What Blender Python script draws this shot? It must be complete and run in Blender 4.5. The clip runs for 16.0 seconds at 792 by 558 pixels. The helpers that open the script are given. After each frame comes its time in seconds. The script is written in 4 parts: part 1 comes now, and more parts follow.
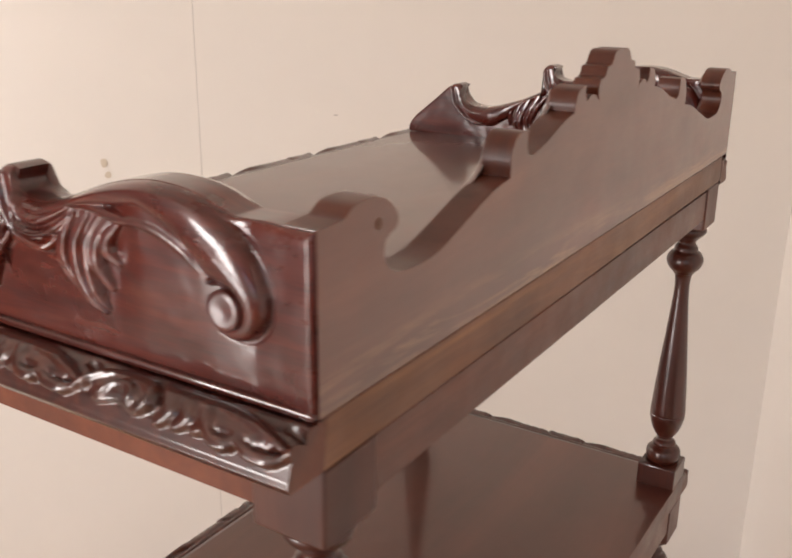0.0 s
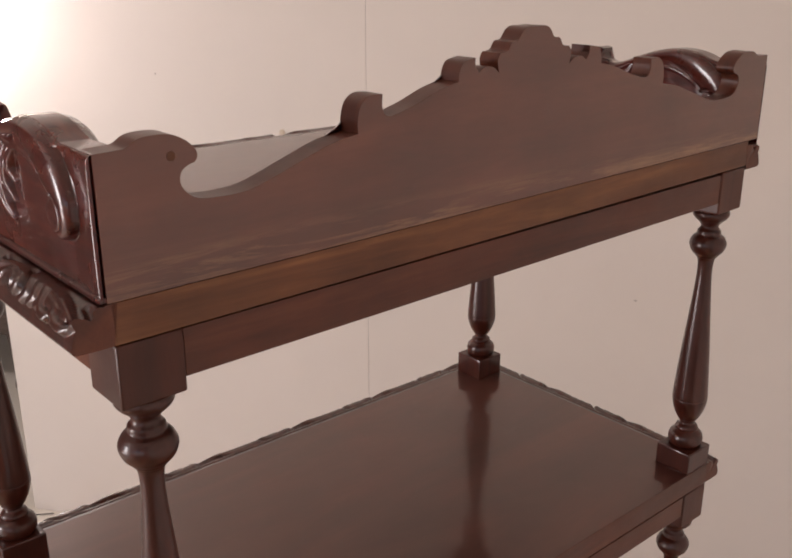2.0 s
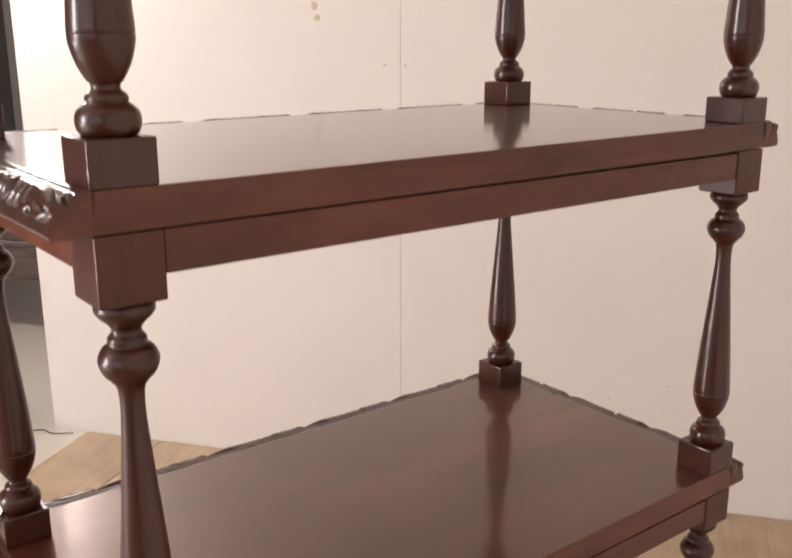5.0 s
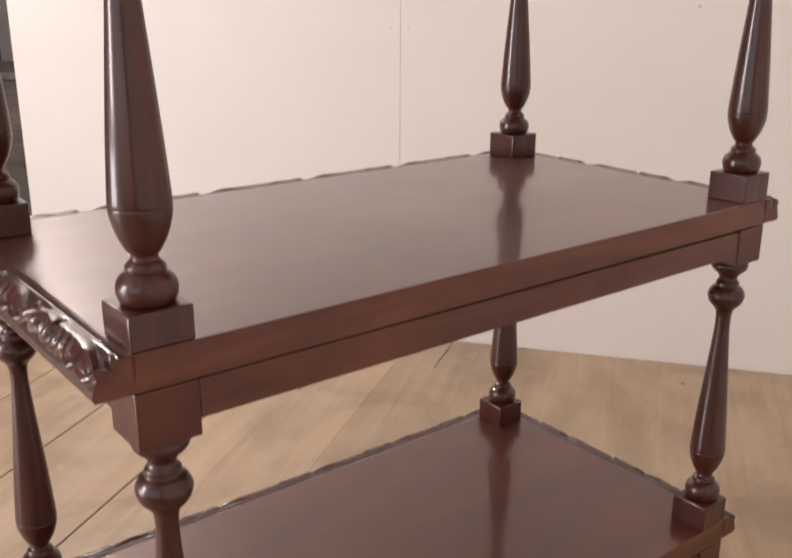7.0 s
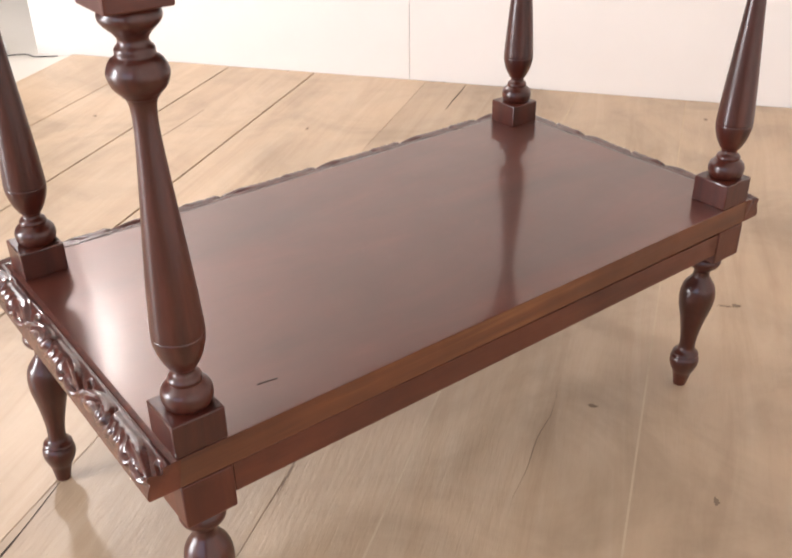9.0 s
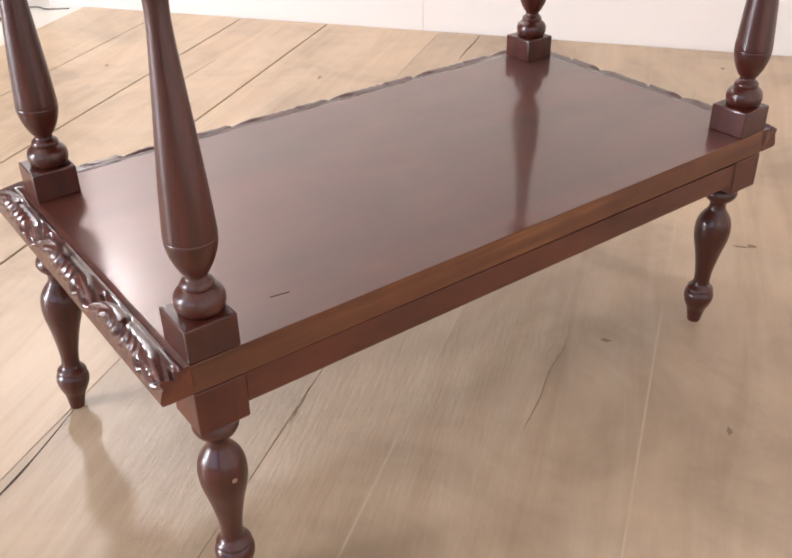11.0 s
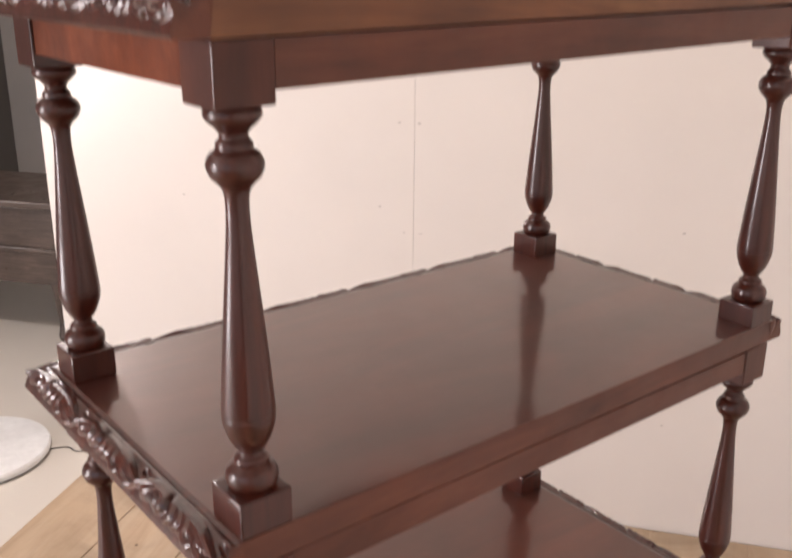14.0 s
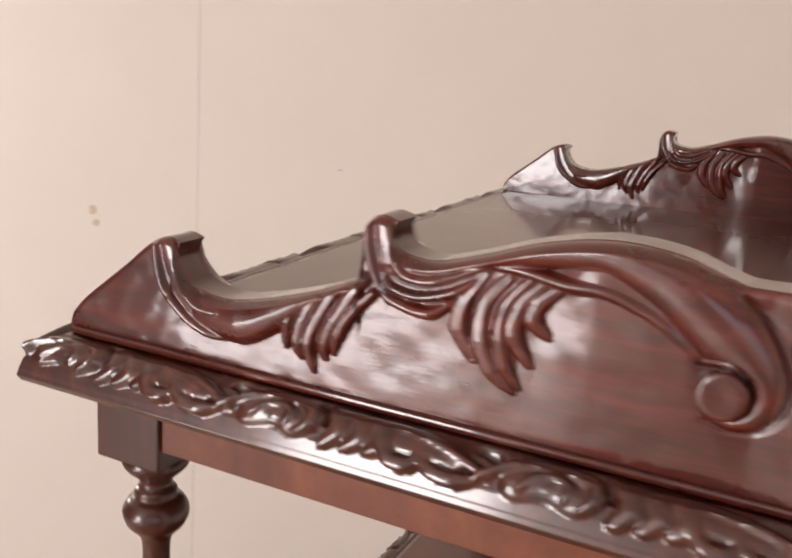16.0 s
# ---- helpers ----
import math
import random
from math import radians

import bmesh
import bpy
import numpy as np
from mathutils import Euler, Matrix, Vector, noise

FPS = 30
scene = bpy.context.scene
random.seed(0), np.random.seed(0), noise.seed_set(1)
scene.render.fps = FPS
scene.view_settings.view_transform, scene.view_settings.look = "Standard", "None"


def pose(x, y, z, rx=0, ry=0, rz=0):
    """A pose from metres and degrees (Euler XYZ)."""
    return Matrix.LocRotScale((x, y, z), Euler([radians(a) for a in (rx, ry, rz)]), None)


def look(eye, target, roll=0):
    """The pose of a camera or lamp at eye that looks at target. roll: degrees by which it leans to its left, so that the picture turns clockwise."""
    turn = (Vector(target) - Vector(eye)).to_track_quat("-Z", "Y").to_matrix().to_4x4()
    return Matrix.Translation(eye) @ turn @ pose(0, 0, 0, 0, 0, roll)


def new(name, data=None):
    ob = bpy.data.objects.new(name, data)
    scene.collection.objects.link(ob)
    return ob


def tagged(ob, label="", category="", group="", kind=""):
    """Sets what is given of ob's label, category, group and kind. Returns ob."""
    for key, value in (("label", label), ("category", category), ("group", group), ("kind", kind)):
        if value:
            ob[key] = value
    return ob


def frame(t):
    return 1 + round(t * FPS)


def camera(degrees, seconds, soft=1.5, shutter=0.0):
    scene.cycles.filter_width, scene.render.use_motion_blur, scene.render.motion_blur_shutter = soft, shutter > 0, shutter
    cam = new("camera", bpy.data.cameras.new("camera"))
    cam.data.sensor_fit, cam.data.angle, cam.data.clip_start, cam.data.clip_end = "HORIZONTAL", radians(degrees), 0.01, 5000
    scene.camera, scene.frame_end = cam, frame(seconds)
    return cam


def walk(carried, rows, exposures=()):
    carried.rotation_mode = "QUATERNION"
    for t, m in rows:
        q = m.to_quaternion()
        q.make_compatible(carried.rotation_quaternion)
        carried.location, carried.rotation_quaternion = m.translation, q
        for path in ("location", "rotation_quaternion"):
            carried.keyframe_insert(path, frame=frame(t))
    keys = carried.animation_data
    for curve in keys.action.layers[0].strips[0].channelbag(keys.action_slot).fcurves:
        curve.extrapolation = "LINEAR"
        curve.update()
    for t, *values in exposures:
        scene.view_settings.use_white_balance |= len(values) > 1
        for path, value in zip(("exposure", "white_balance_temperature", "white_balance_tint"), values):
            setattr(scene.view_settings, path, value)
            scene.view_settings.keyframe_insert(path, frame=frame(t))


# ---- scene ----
cam = camera(46.9, 16.0, 1.9, 0.3)
PATH = [
    (0, (-0.297, -0.226, 1.635), (1.308, 0.788, 1.004), 0.6),
    (0.5, (-0.244, -0.352, 1.644), (1.212, 0.846, 0.977), 0.9),
    (1, (-0.247, -0.391, 1.639), (1.158, 0.865, 0.972), 1.1),
    (1.5, (-0.199, -0.484, 1.637), (1.079, 0.904, 0.974), 0.1),
    (2, (-0.201, -0.487, 1.634), (1.036, 0.941, 0.976), 0.1),
    (2.5, (-0.185, -0.511, 1.591), (1.038, 0.929, 0.934), 0.2),
    (3, (-0.194, -0.533, 1.514), (1.009, 0.939, 0.891), 0.0),
    (3.5, (-0.189, -0.536, 1.43), (0.998, 0.972, 0.865), 0.1),
    (4, (-0.182, -0.535, 1.337), (0.999, 0.989, 0.806), 0.2),
    (4.5, (-0.176, -0.528, 1.231), (1.005, 1.004, 0.725), -0.2),
    (4.7, (-0.177, -0.531, 1.197), (1.003, 1.001, 0.688), -0.2),
    (6.8, (-0.195, -0.515, 0.898), (0.992, 0.994, 0.339), 0.1),
    (7, (-0.192, -0.512, 0.881), (0.987, 0.984, 0.273), 0.2),
    (7.5, (-0.193, -0.515, 0.841), (0.967, 0.954, 0.137), 0.1),
    (8, (-0.191, -0.52, 0.806), (0.949, 0.922, 0.017), -0.0),
    (8.5, (-0.189, -0.519, 0.759), (0.901, 0.893, -0.145), -0.4),
    (9, (-0.183, -0.517, 0.724), (0.862, 0.864, -0.277), -0.9),
    (9.5, (-0.185, -0.518, 0.693), (0.83, 0.839, -0.371), -1.1),
    (9.7, (-0.186, -0.515, 0.677), (0.818, 0.836, -0.403), -1.2),
    (11.8, (-0.201, -0.542, 0.686), (0.816, 0.885, -0.279), -1.6),
    (12, (-0.194, -0.536, 0.723), (0.837, 0.905, -0.203), -1.6),
    (12.1, (-0.194, -0.536, 0.747), (0.845, 0.91, -0.164), -1.6),
    (12.5, (-0.198, -0.537, 0.884), (0.866, 0.929, 0.036), -0.9),
    (13, (-0.212, -0.554, 1.077), (0.876, 0.949, 0.33), -0.9),
    (13.3, (-0.226, -0.533, 1.211), (0.88, 0.963, 0.476), -0.3),
    (13.5, (-0.236, -0.533, 1.27), (0.884, 0.969, 0.567), -0.6),
    (14, (-0.267, -0.512, 1.46), (0.918, 0.962, 0.809), 0.4),
    (14.5, (-0.303, -0.469, 1.566), (0.957, 0.984, 1.016), 1.3),
    (15, (-0.325, -0.406, 1.615), (1.029, 0.99, 1.15), 1.7),
    (15.5, (-0.362, -0.222, 1.62), (1.125, 1.029, 1.147), 1.4),
    (16, (-0.368, 0.023, 1.614), (1.383, 0.851, 1.113), 4.1),
]
EXPOSURES = [(0, 1.23, 6700, 13), (0.5, 0.98, 6700, 16), (1.0, 0.96, 6750, 18), (1.5, 0.76, 6650, 19), (2.0, 0.76, 6700, 19), (2.5, 0.73, 6800, 20), (3.0, 0.71, 6800, 20), (4.0, 0.87, 6750, 18), (4.5, 1.20, 6700, 16), (7, 1.32, 6400, 15), (7.5, 1.24, 6400, 15), (8.0, 1.63, 6200, 14), (8.5, 2.02, 6150, 12), (9.7, 2.1, 5950, 11), (12, 1.95, 5850, 10), (12.5, 1.81, 6000, 11), (13.0, 1.45, 6150, 12), (13.5, 0.76, 6500, 15), (14.0, 1.40, 6450, 17), (14.5, 0.64, 6650, 18), (15, 1.18, 6700, 19), (15.5, 1.19, 6650, 16), (16, 1.2, 6650, 15)]
walk(cam, [(t, look(eye, target, roll)) for t, eye, target, roll in PATH], EXPOSURES)

# ---- daylight, added low fill, lamp and world ----
# Room frame: x' runs along the partition wall, y' towards it.
ROOM = pose(0, 0, 0, 0, 0, -53.42)


def room_point(x, y, z):
    return ROOM @ Vector((x, y, z))


world = bpy.data.worlds.new("world")
scene.world = world
world.use_nodes = True
wn = world.node_tree.nodes
sky = wn.new("ShaderNodeTexSky")
sky.sky_type = "NISHITA"
sky.sun_disc = False
sky.sun_elevation = radians(35)
sky.sun_rotation = radians(120)
wn["Background"].inputs[1].default_value = 0.10
world.node_tree.links.new(sky.outputs[0], wn["Background"].inputs[0])


def area_light(name, place, target, sx, sy, watts, color):
    data = bpy.data.lights.new(name, "AREA")
    data.shape, data.size, data.size_y = "RECTANGLE", sx, sy
    data.energy, data.color = watts, color
    ob = new(name, data)
    ob.matrix_world = look(place, target)
    return ob


WIN_L = (-2.2, 1.55, 1.3, 1.6)      # window in the left wall: y', z centre, width, height
LOW_FILL = (-1.75, 0.25, 2.0, 0.44)  # added low light beside it, in place of bright floor, for panel reflections
WIN_B = (-0.6, 1.45, 2.4, 1.9)      # window in the wall behind: x', z centre, width, height
LEFT_X, BACK_Y, FAR_Y, RIGHT_X = -3.9, -2.9, 4.9, 1.136
area_light("daylight_left", room_point(LEFT_X + 0.02, WIN_L[0], WIN_L[1]), room_point(0, WIN_L[0], WIN_L[1]), WIN_L[2], WIN_L[3], 61, (1.0, 0.97, 0.95))
area_light("low_fill", room_point(LEFT_X + 0.02, LOW_FILL[0], LOW_FILL[1]), room_point(0, LOW_FILL[0], LOW_FILL[1]), LOW_FILL[2], LOW_FILL[3], 18, (1.0, 0.97, 0.95))
area_light("daylight_back", room_point(WIN_B[0], BACK_Y + 0.02, WIN_B[1]), room_point(WIN_B[0], 0, WIN_B[1]), WIN_B[2], WIN_B[3], 3, (1.0, 0.97, 0.95))

LAMP = Vector((0.412, 2.222, 1.60))
bulb = bpy.data.lights.new("lamp_bulb", "POINT")
bulb.energy, bulb.color, bulb.shadow_soft_size = 18.5, (1.0, 0.94, 0.89), 0.075
new("lamp_bulb", bulb).location = LAMP

# ---- materials ----


def material(name):
    m = bpy.data.materials.new(name)
    m.use_nodes = True
    return m, m.node_tree.nodes, m.node_tree.links, m.node_tree.nodes["Principled BSDF"]


def ramp(nodes, stops):
    r = nodes.new("ShaderNodeValToRGB")
    r.color_ramp.elements[0].position, r.color_ramp.elements[0].color = stops[0][0], (*stops[0][1], 1)
    r.color_ramp.elements[1].position, r.color_ramp.elements[1].color = stops[-1][0], (*stops[-1][1], 1)
    for p, c in stops[1:-1]:
        e = r.color_ramp.elements.new(p)
        e.color = (*c, 1)
    return r


def noise_node(nodes, links, vec, scale, detail=4, rough=0.55, distort=0.0):
    n = nodes.new("ShaderNodeTexNoise")
    n.inputs["Scale"].default_value = scale
    n.inputs["Detail"].default_value = detail
    n.inputs["Roughness"].default_value = rough
    n.inputs["Distortion"].default_value = distort
    links.new(vec, n.inputs["Vector"])
    return n


def stretched(nodes, links, scale, space="Object"):
    c = nodes.new("ShaderNodeTexCoord")
    m = nodes.new("ShaderNodeMapping")
    m.inputs["Scale"].default_value = scale
    links.new(c.outputs[space], m.inputs["Vector"])
    return m.outputs["Vector"], c.outputs[space]


def wood(name, dark, mid, light, grain, rough, coat, coat_rough, bump=0.15, wobble=0.0, figure=7.0, vary=0.3, worn=None, pores=0.32, spec=0.25, ior=1.48, tint=(1, 1, 1)):
    """Figured wood: broad figure, fine pores along the grain, uneven polish."""
    m, nodes, links, bsdf = material(name)
    vec, raw = stretched(nodes, links, grain)
    broad = noise_node(nodes, links, vec, figure, 5, 0.6, 0.6)
    fine = noise_node(nodes, links, vec, 46, 3, 0.6)
    patch = noise_node(nodes, links, raw, 5.5, 4, 0.6)
    mix = nodes.new("ShaderNodeMix")
    mix.inputs[0].default_value = pores
    links.new(broad.outputs[0], mix.inputs[2])
    links.new(fine.outputs[0], mix.inputs[3])
    cr = ramp(nodes, [(0.30, dark), (0.52, mid), (0.74, light)])
    links.new(mix.outputs[0], cr.inputs[0])
    tone = nodes.new("ShaderNodeMix")
    tone.data_type, tone.blend_type = "RGBA", "MULTIPLY"
    tr = ramp(nodes, [(0.32, (0.62, 0.58, 0.56)), (0.66, (1.15, 1.08, 1.02))])
    links.new(patch.outputs[0], tr.inputs[0])
    tone.inputs[0].default_value = 0.8
    links.new(cr.outputs[0], tone.inputs[6])
    links.new(tr.outputs[0], tone.inputs[7])
    color = tone.outputs[2]
    if worn:
        # rubbed, paler wood in a ragged streak between two heights
        low, high, pale = worn
        xyz = nodes.new("ShaderNodeSeparateXYZ")
        links.new(raw, xyz.inputs[0])
        band = nodes.new("ShaderNodeMapRange")
        band.interpolation_type = "SMOOTHSTEP"
        band.inputs[1].default_value, band.inputs[2].default_value = high, low
        links.new(xyz.outputs[2], band.inputs[0])
        rub_vec, _ = stretched(nodes, links, (2.2, 20, 26))
        rub = noise_node(nodes, links, rub_vec, 2.6, 6, 0.7, 0.4)
        cut = nodes.new("ShaderNodeMapRange")
        cut.inputs[1].default_value, cut.inputs[2].default_value = 0.46, 0.64
        links.new(rub.outputs[0], cut.inputs[0])
        both = nodes.new("ShaderNodeMath")
        both.operation = "MULTIPLY"
        links.new(band.outputs[0], both.inputs[0])
        links.new(cut.outputs[0], both.inputs[1])
        wear = nodes.new("ShaderNodeMix")
        wear.data_type = "RGBA"
        wear.inputs[7].default_value = (*pale, 1)
        links.new(both.outputs[0], wear.inputs[0])
        links.new(color, wear.inputs[6])
        color = wear.outputs[2]
    links.new(color, bsdf.inputs["Base Color"])
    smear = noise_node(nodes, links, raw, 14, 5, 0.65)
    rr = nodes.new("ShaderNodeMapRange")
    rr.inputs[1].default_value, rr.inputs[2].default_value = 0.3, 0.72
    rr.inputs[3].default_value, rr.inputs[4].default_value = rough * (1 - vary), rough * (1 + vary)
    links.new(smear.outputs[0], rr.inputs[0])
    links.new(rr.outputs[0], bsdf.inputs["Roughness"])
    bsdf.inputs["Specular IOR Level"].default_value = spec
    bsdf.inputs["Specular Tint"].default_value = (*tint, 1)
    bsdf.inputs["Coat Weight"].default_value = coat
    bsdf.inputs["Coat Roughness"].default_value = coat_rough
    if wobble > 0.2:
        # thick old polish, patchy where it has been rubbed
        polish = noise_node(nodes, links, raw, 40, 7, 0.75, 0.6)
        pr = nodes.new("ShaderNodeMapRange")
        pr.inputs[1].default_value, pr.inputs[2].default_value = 0.36, 0.66
        pr.inputs[3].default_value, pr.inputs[4].default_value = coat_rough * 0.6, coat_rough * 1.9
        links.new(polish.outputs[0], pr.inputs[0])
        links.new(pr.outputs[0], bsdf.inputs["Coat Roughness"])
    bsdf.inputs["Coat IOR"].default_value = ior
    b = nodes.new("ShaderNodeBump")
    b.inputs["Strength"].default_value, b.inputs["Distance"].default_value = bump, 0.0006
    links.new(fine.outputs[0], b.inputs["Height"])
    last = b
    if wobble:
        hand = noise_node(nodes, links, raw, 30, 3, 0.5)
        w = nodes.new("ShaderNodeBump")
        w.inputs["Strength"].default_value, w.inputs["Distance"].default_value = wobble * 0.5, 0.0024
        links.new(hand.outputs[0], w.inputs["Height"])
        links.new(b.outputs[0], w.inputs["Normal"])
        swell = noise_node(nodes, links, raw, 8, 2, 0.45)
        w2 = nodes.new("ShaderNodeBump")
        w2.inputs["Strength"].default_value, w2.inputs["Distance"].default_value = wobble * 1.0, 0.011
        links.new(swell.outputs[0], w2.inputs["Height"])
        links.new(w.outputs[0], w2.inputs["Normal"])
        w = w2
        last = w
        links.new(w.outputs[0], bsdf.inputs["Coat Normal"])
    if bump or wobble:
        links.new(last.outputs[0], bsdf.inputs["Normal"])
    return m


ALONG_X, ALONG_Y, ALONG_Z = (1.2, 14, 14), (14, 1.2, 14), (14, 14, 1.2)
M_TOP = wood("polished_mahogany_top", (0.036, 0.0058, 0.0030), (0.064, 0.0108, 0.0052), (0.102, 0.0204, 0.0092), (0.8, 3.2, 3.2), 0.44, 1.0, 0.10, 0.0, 0.03, figure=3.0, vary=0.04, pores=0.06, spec=0.8, ior=1.47, tint=(1.0, 0.62, 0.50))
M_POST = wood("polished_mahogany_turned", (0.036, 0.0074, 0.0044), (0.060, 0.0122, 0.0064), (0.088, 0.0196, 0.0092), ALONG_Z, 0.40, 0.62, 0.14, 0.02, vary=0.08, pores=0.08, figure=5.0)
M_CARVED = wood("polished_mahogany_carved", (0.038, 0.0056, 0.0040), (0.084, 0.0118, 0.0072), (0.136, 0.0258, 0.0130), ALONG_Y, 0.30, 1.0, 0.095, 0.07, 0.26, pores=0.2)
M_MOULD = wood("polished_mahogany_moulding", (0.026, 0.0056, 0.0038), (0.066, 0.0132, 0.0076), (0.116, 0.0290, 0.0150), (14, 14, 14), 0.36, 1.0, 0.125, 0.0, 0.06, pores=0.2, ior=1.55)
M_SATIN = wood("satin_mahogany_apron", (0.085, 0.019, 0.0075), (0.150, 0.037, 0.0140), (0.215, 0.062, 0.0245), (0.9, 7, 7), 0.44, 0.25, 0.24, 0.1, figure=4.0, pores=0.15)
M_BLOCK = wood("satin_mahogany_block", (0.054, 0.0130, 0.0068), (0.084, 0.0215, 0.0110), (0.116, 0.0335, 0.0165), ALONG_Z, 0.44, 0.35, 0.28, 0.05, figure=3.0, pores=0.05)
M_RAIL = wood("brown_mahogany_rail", (0.066, 0.0178, 0.0090), (0.110, 0.0315, 0.0155), (0.168, 0.0540, 0.0255), (0.9, 7, 7), 0.44, 0.4, 0.26, 0.15, figure=4.0, pores=0.15)
M_BACK = wood("dull_mahogany_back", (0.092, 0.0265, 0.0142), (0.128, 0.0355, 0.0188), (0.172, 0.0535, 0.0280), (0.9, 6, 6), 0.36, 1.0, 0.27, 0.15, figure=4.0, vary=0.12, worn=(1.453, 1.475, (0.270, 0.130, 0.056)), pores=0.15, spec=0.55)
M_EDGE = wood("worn_golden_back_edge", (0.070, 0.0220, 0.0100), (0.150, 0.0540, 0.0210), (0.370, 0.175, 0.062), (0.40, 6, 6), 0.46, 0.3, 0.28, 0.3, figure=5.0, pores=0.12, spec=0.3)
M_GOLD = wood("worn_golden_top_edge", (0.088, 0.0285, 0.0125), (0.170, 0.0650, 0.0250), (0.320, 0.148, 0.055), (0.7, 8, 8), 0.46, 0.3, 0.28, 0.3, figure=5.0, pores=0.12, spec=0.3)
M_FAR = wood("dark_stained_oak", (0.050, 0.037, 0.031), (0.085, 0.063, 0.052), (0.130, 0.097, 0.080), ALONG_X, 0.35, 0.4, 0.2)


def plaster(name, base, rough=0.62):
    m, nodes, links, bsdf = material(name)
    vec, raw = stretched(nodes, links, (1, 1, 1))
    big = noise_node(nodes, links, raw, 1.3, 5, 0.6)
    cr = ramp(nodes, [(0.3, tuple(v * 0.95 for v in base)), (0.7, tuple(v * 1.03 for v in base))])
    links.new(big.outputs[0], cr.inputs[0])
    links.new(cr.outputs[0], bsdf.inputs["Base Color"])
    bsdf.inputs["Roughness"].default_value = rough
    fine = noise_node(nodes, links, raw, 260, 3, 0.6)
    b = nodes.new("ShaderNodeBump")
    b.inputs["Strength"].default_value, b.inputs["Distance"].default_value = 0.12, 0.0006
    links.new(fine.outputs[0], b.inputs["Height"])
    links.new(b.outputs[0], bsdf.inputs["Normal"])
    return m


M_WALL = plaster("cream_wall_paint", (0.745, 0.682, 0.628), 0.45)
# darker than the cream walls, so the polish reflects a dim room
M_ROOM = plaster("darkened_room_paint", (0.16, 0.144, 0.131))
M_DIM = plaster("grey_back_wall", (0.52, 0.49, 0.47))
M_CEIL = plaster("ceiling_paint", (0.74, 0.70, 0.655))
M_PALE = plaster("pale_vinyl_floor", (0.62, 0.57, 0.50), 0.4)


def plain(name, base, rough, metal=0.0):
    m, nodes, links, bsdf = material(name)
    vec, raw = stretched(nodes, links, (1, 1, 1))
    big = noise_node(nodes, links, raw, 30, 4, 0.6)
    cr = ramp(nodes, [(0.3, tuple(v * 0.86 for v in base)), (0.7, base)])
    links.new(big.outputs[0], cr.inputs[0])
    links.new(cr.outputs[0], bsdf.inputs["Base Color"])
    bsdf.inputs["Roughness"].default_value, bsdf.inputs["Metallic"].default_value = rough, metal
    return m


M_WHITE = plain("white_enamel", (0.80, 0.79, 0.77), 0.3)
M_BLACK = plain("black_rubber", (0.02, 0.02, 0.02), 0.6)
M_SPOT = plain("yellowed_filler", (0.62, 0.52, 0.41), 0.7)
M_GREY = plain("grey_scuff", (0.55, 0.49, 0.45), 0.7)
M_GAP = plain("dark_joint", (0.035, 0.022, 0.014), 0.9)
M_KNOCK = plain("knocked_bare_wood", (0.34, 0.20, 0.13), 0.6)


def oak_floor():
    """Brushed pale oak boards, each of its own tone."""
    m, nodes, links, bsdf = material("pale_brushed_oak")
    vec, raw = stretched(nodes, links, (9, 0.9, 9))
    info = nodes.new("ShaderNodeObjectInfo")
    shift = nodes.new("ShaderNodeVectorMath")
    shift.operation = "SCALE"
    shift.inputs[0].default_value = (31, 17, 5)
    links.new(info.outputs["Random"], shift.inputs["Scale"])
    add = nodes.new("ShaderNodeVectorMath")
    links.new(vec, add.inputs[0])
    links.new(shift.outputs[0], add.inputs[1])
    broad = noise_node(nodes, links, add.outputs[0], 1.5, 6, 0.62, 1.4)
    fine = noise_node(nodes, links, add.outputs[0], 24, 4, 0.65, 0.4)
    cloud = noise_node(nodes, links, raw, 3.4, 6, 0.64, 0.7)
    mix = nodes.new("ShaderNodeMix")
    mix.inputs[0].default_value = 0.10
    links.new(broad.outputs[0], mix.inputs[2])
    links.new(fine.outputs[0], mix.inputs[3])
    cr = ramp(nodes, [(0.22, (0.335, 0.230, 0.145)), (0.48, (0.425, 0.312, 0.206)), (0.76, (0.490, 0.378, 0.266))])
    links.new(mix.outputs[0], cr.inputs[0])
    tone = nodes.new("ShaderNodeMix")
    tone.data_type, tone.blend_type = "RGBA", "MULTIPLY"
    tr = ramp(nodes, [(0.34, (0.66, 0.64, 0.62)), (0.50, (0.97, 0.96, 0.95)), (0.68, (1.16, 1.13, 1.10))])
    links.new(cloud.outputs[0], tr.inputs[0])
    tone.inputs[0].default_value = 0.7
    links.new(cr.outputs[0], tone.inputs[6])
    links.new(tr.outputs[0], tone.inputs[7])
    each = nodes.new("ShaderNodeHueSaturation")
    vr = nodes.new("ShaderNodeMapRange")
    vr.inputs[3].default_value, vr.inputs[4].default_value = 0.88, 1.1
    links.new(info.outputs["Random"], vr.inputs[0])
    links.new(vr.outputs[0], each.inputs["Value"])
    links.new(tone.outputs[2], each.inputs["Color"])
    links.new(each.outputs[0], bsdf.inputs["Base Color"])
    bsdf.inputs["Roughness"].default_value = 0.42
    b = nodes.new("ShaderNodeBump")
    b.inputs["Strength"].default_value, b.inputs["Distance"].default_value = 0.6, 0.0010
    links.new(fine.outputs[0], b.inputs["Height"])
    links.new(b.outputs[0], bsdf.inputs["Normal"])
    return m


M_OAK = oak_floor()

# ---- mesh helpers ----


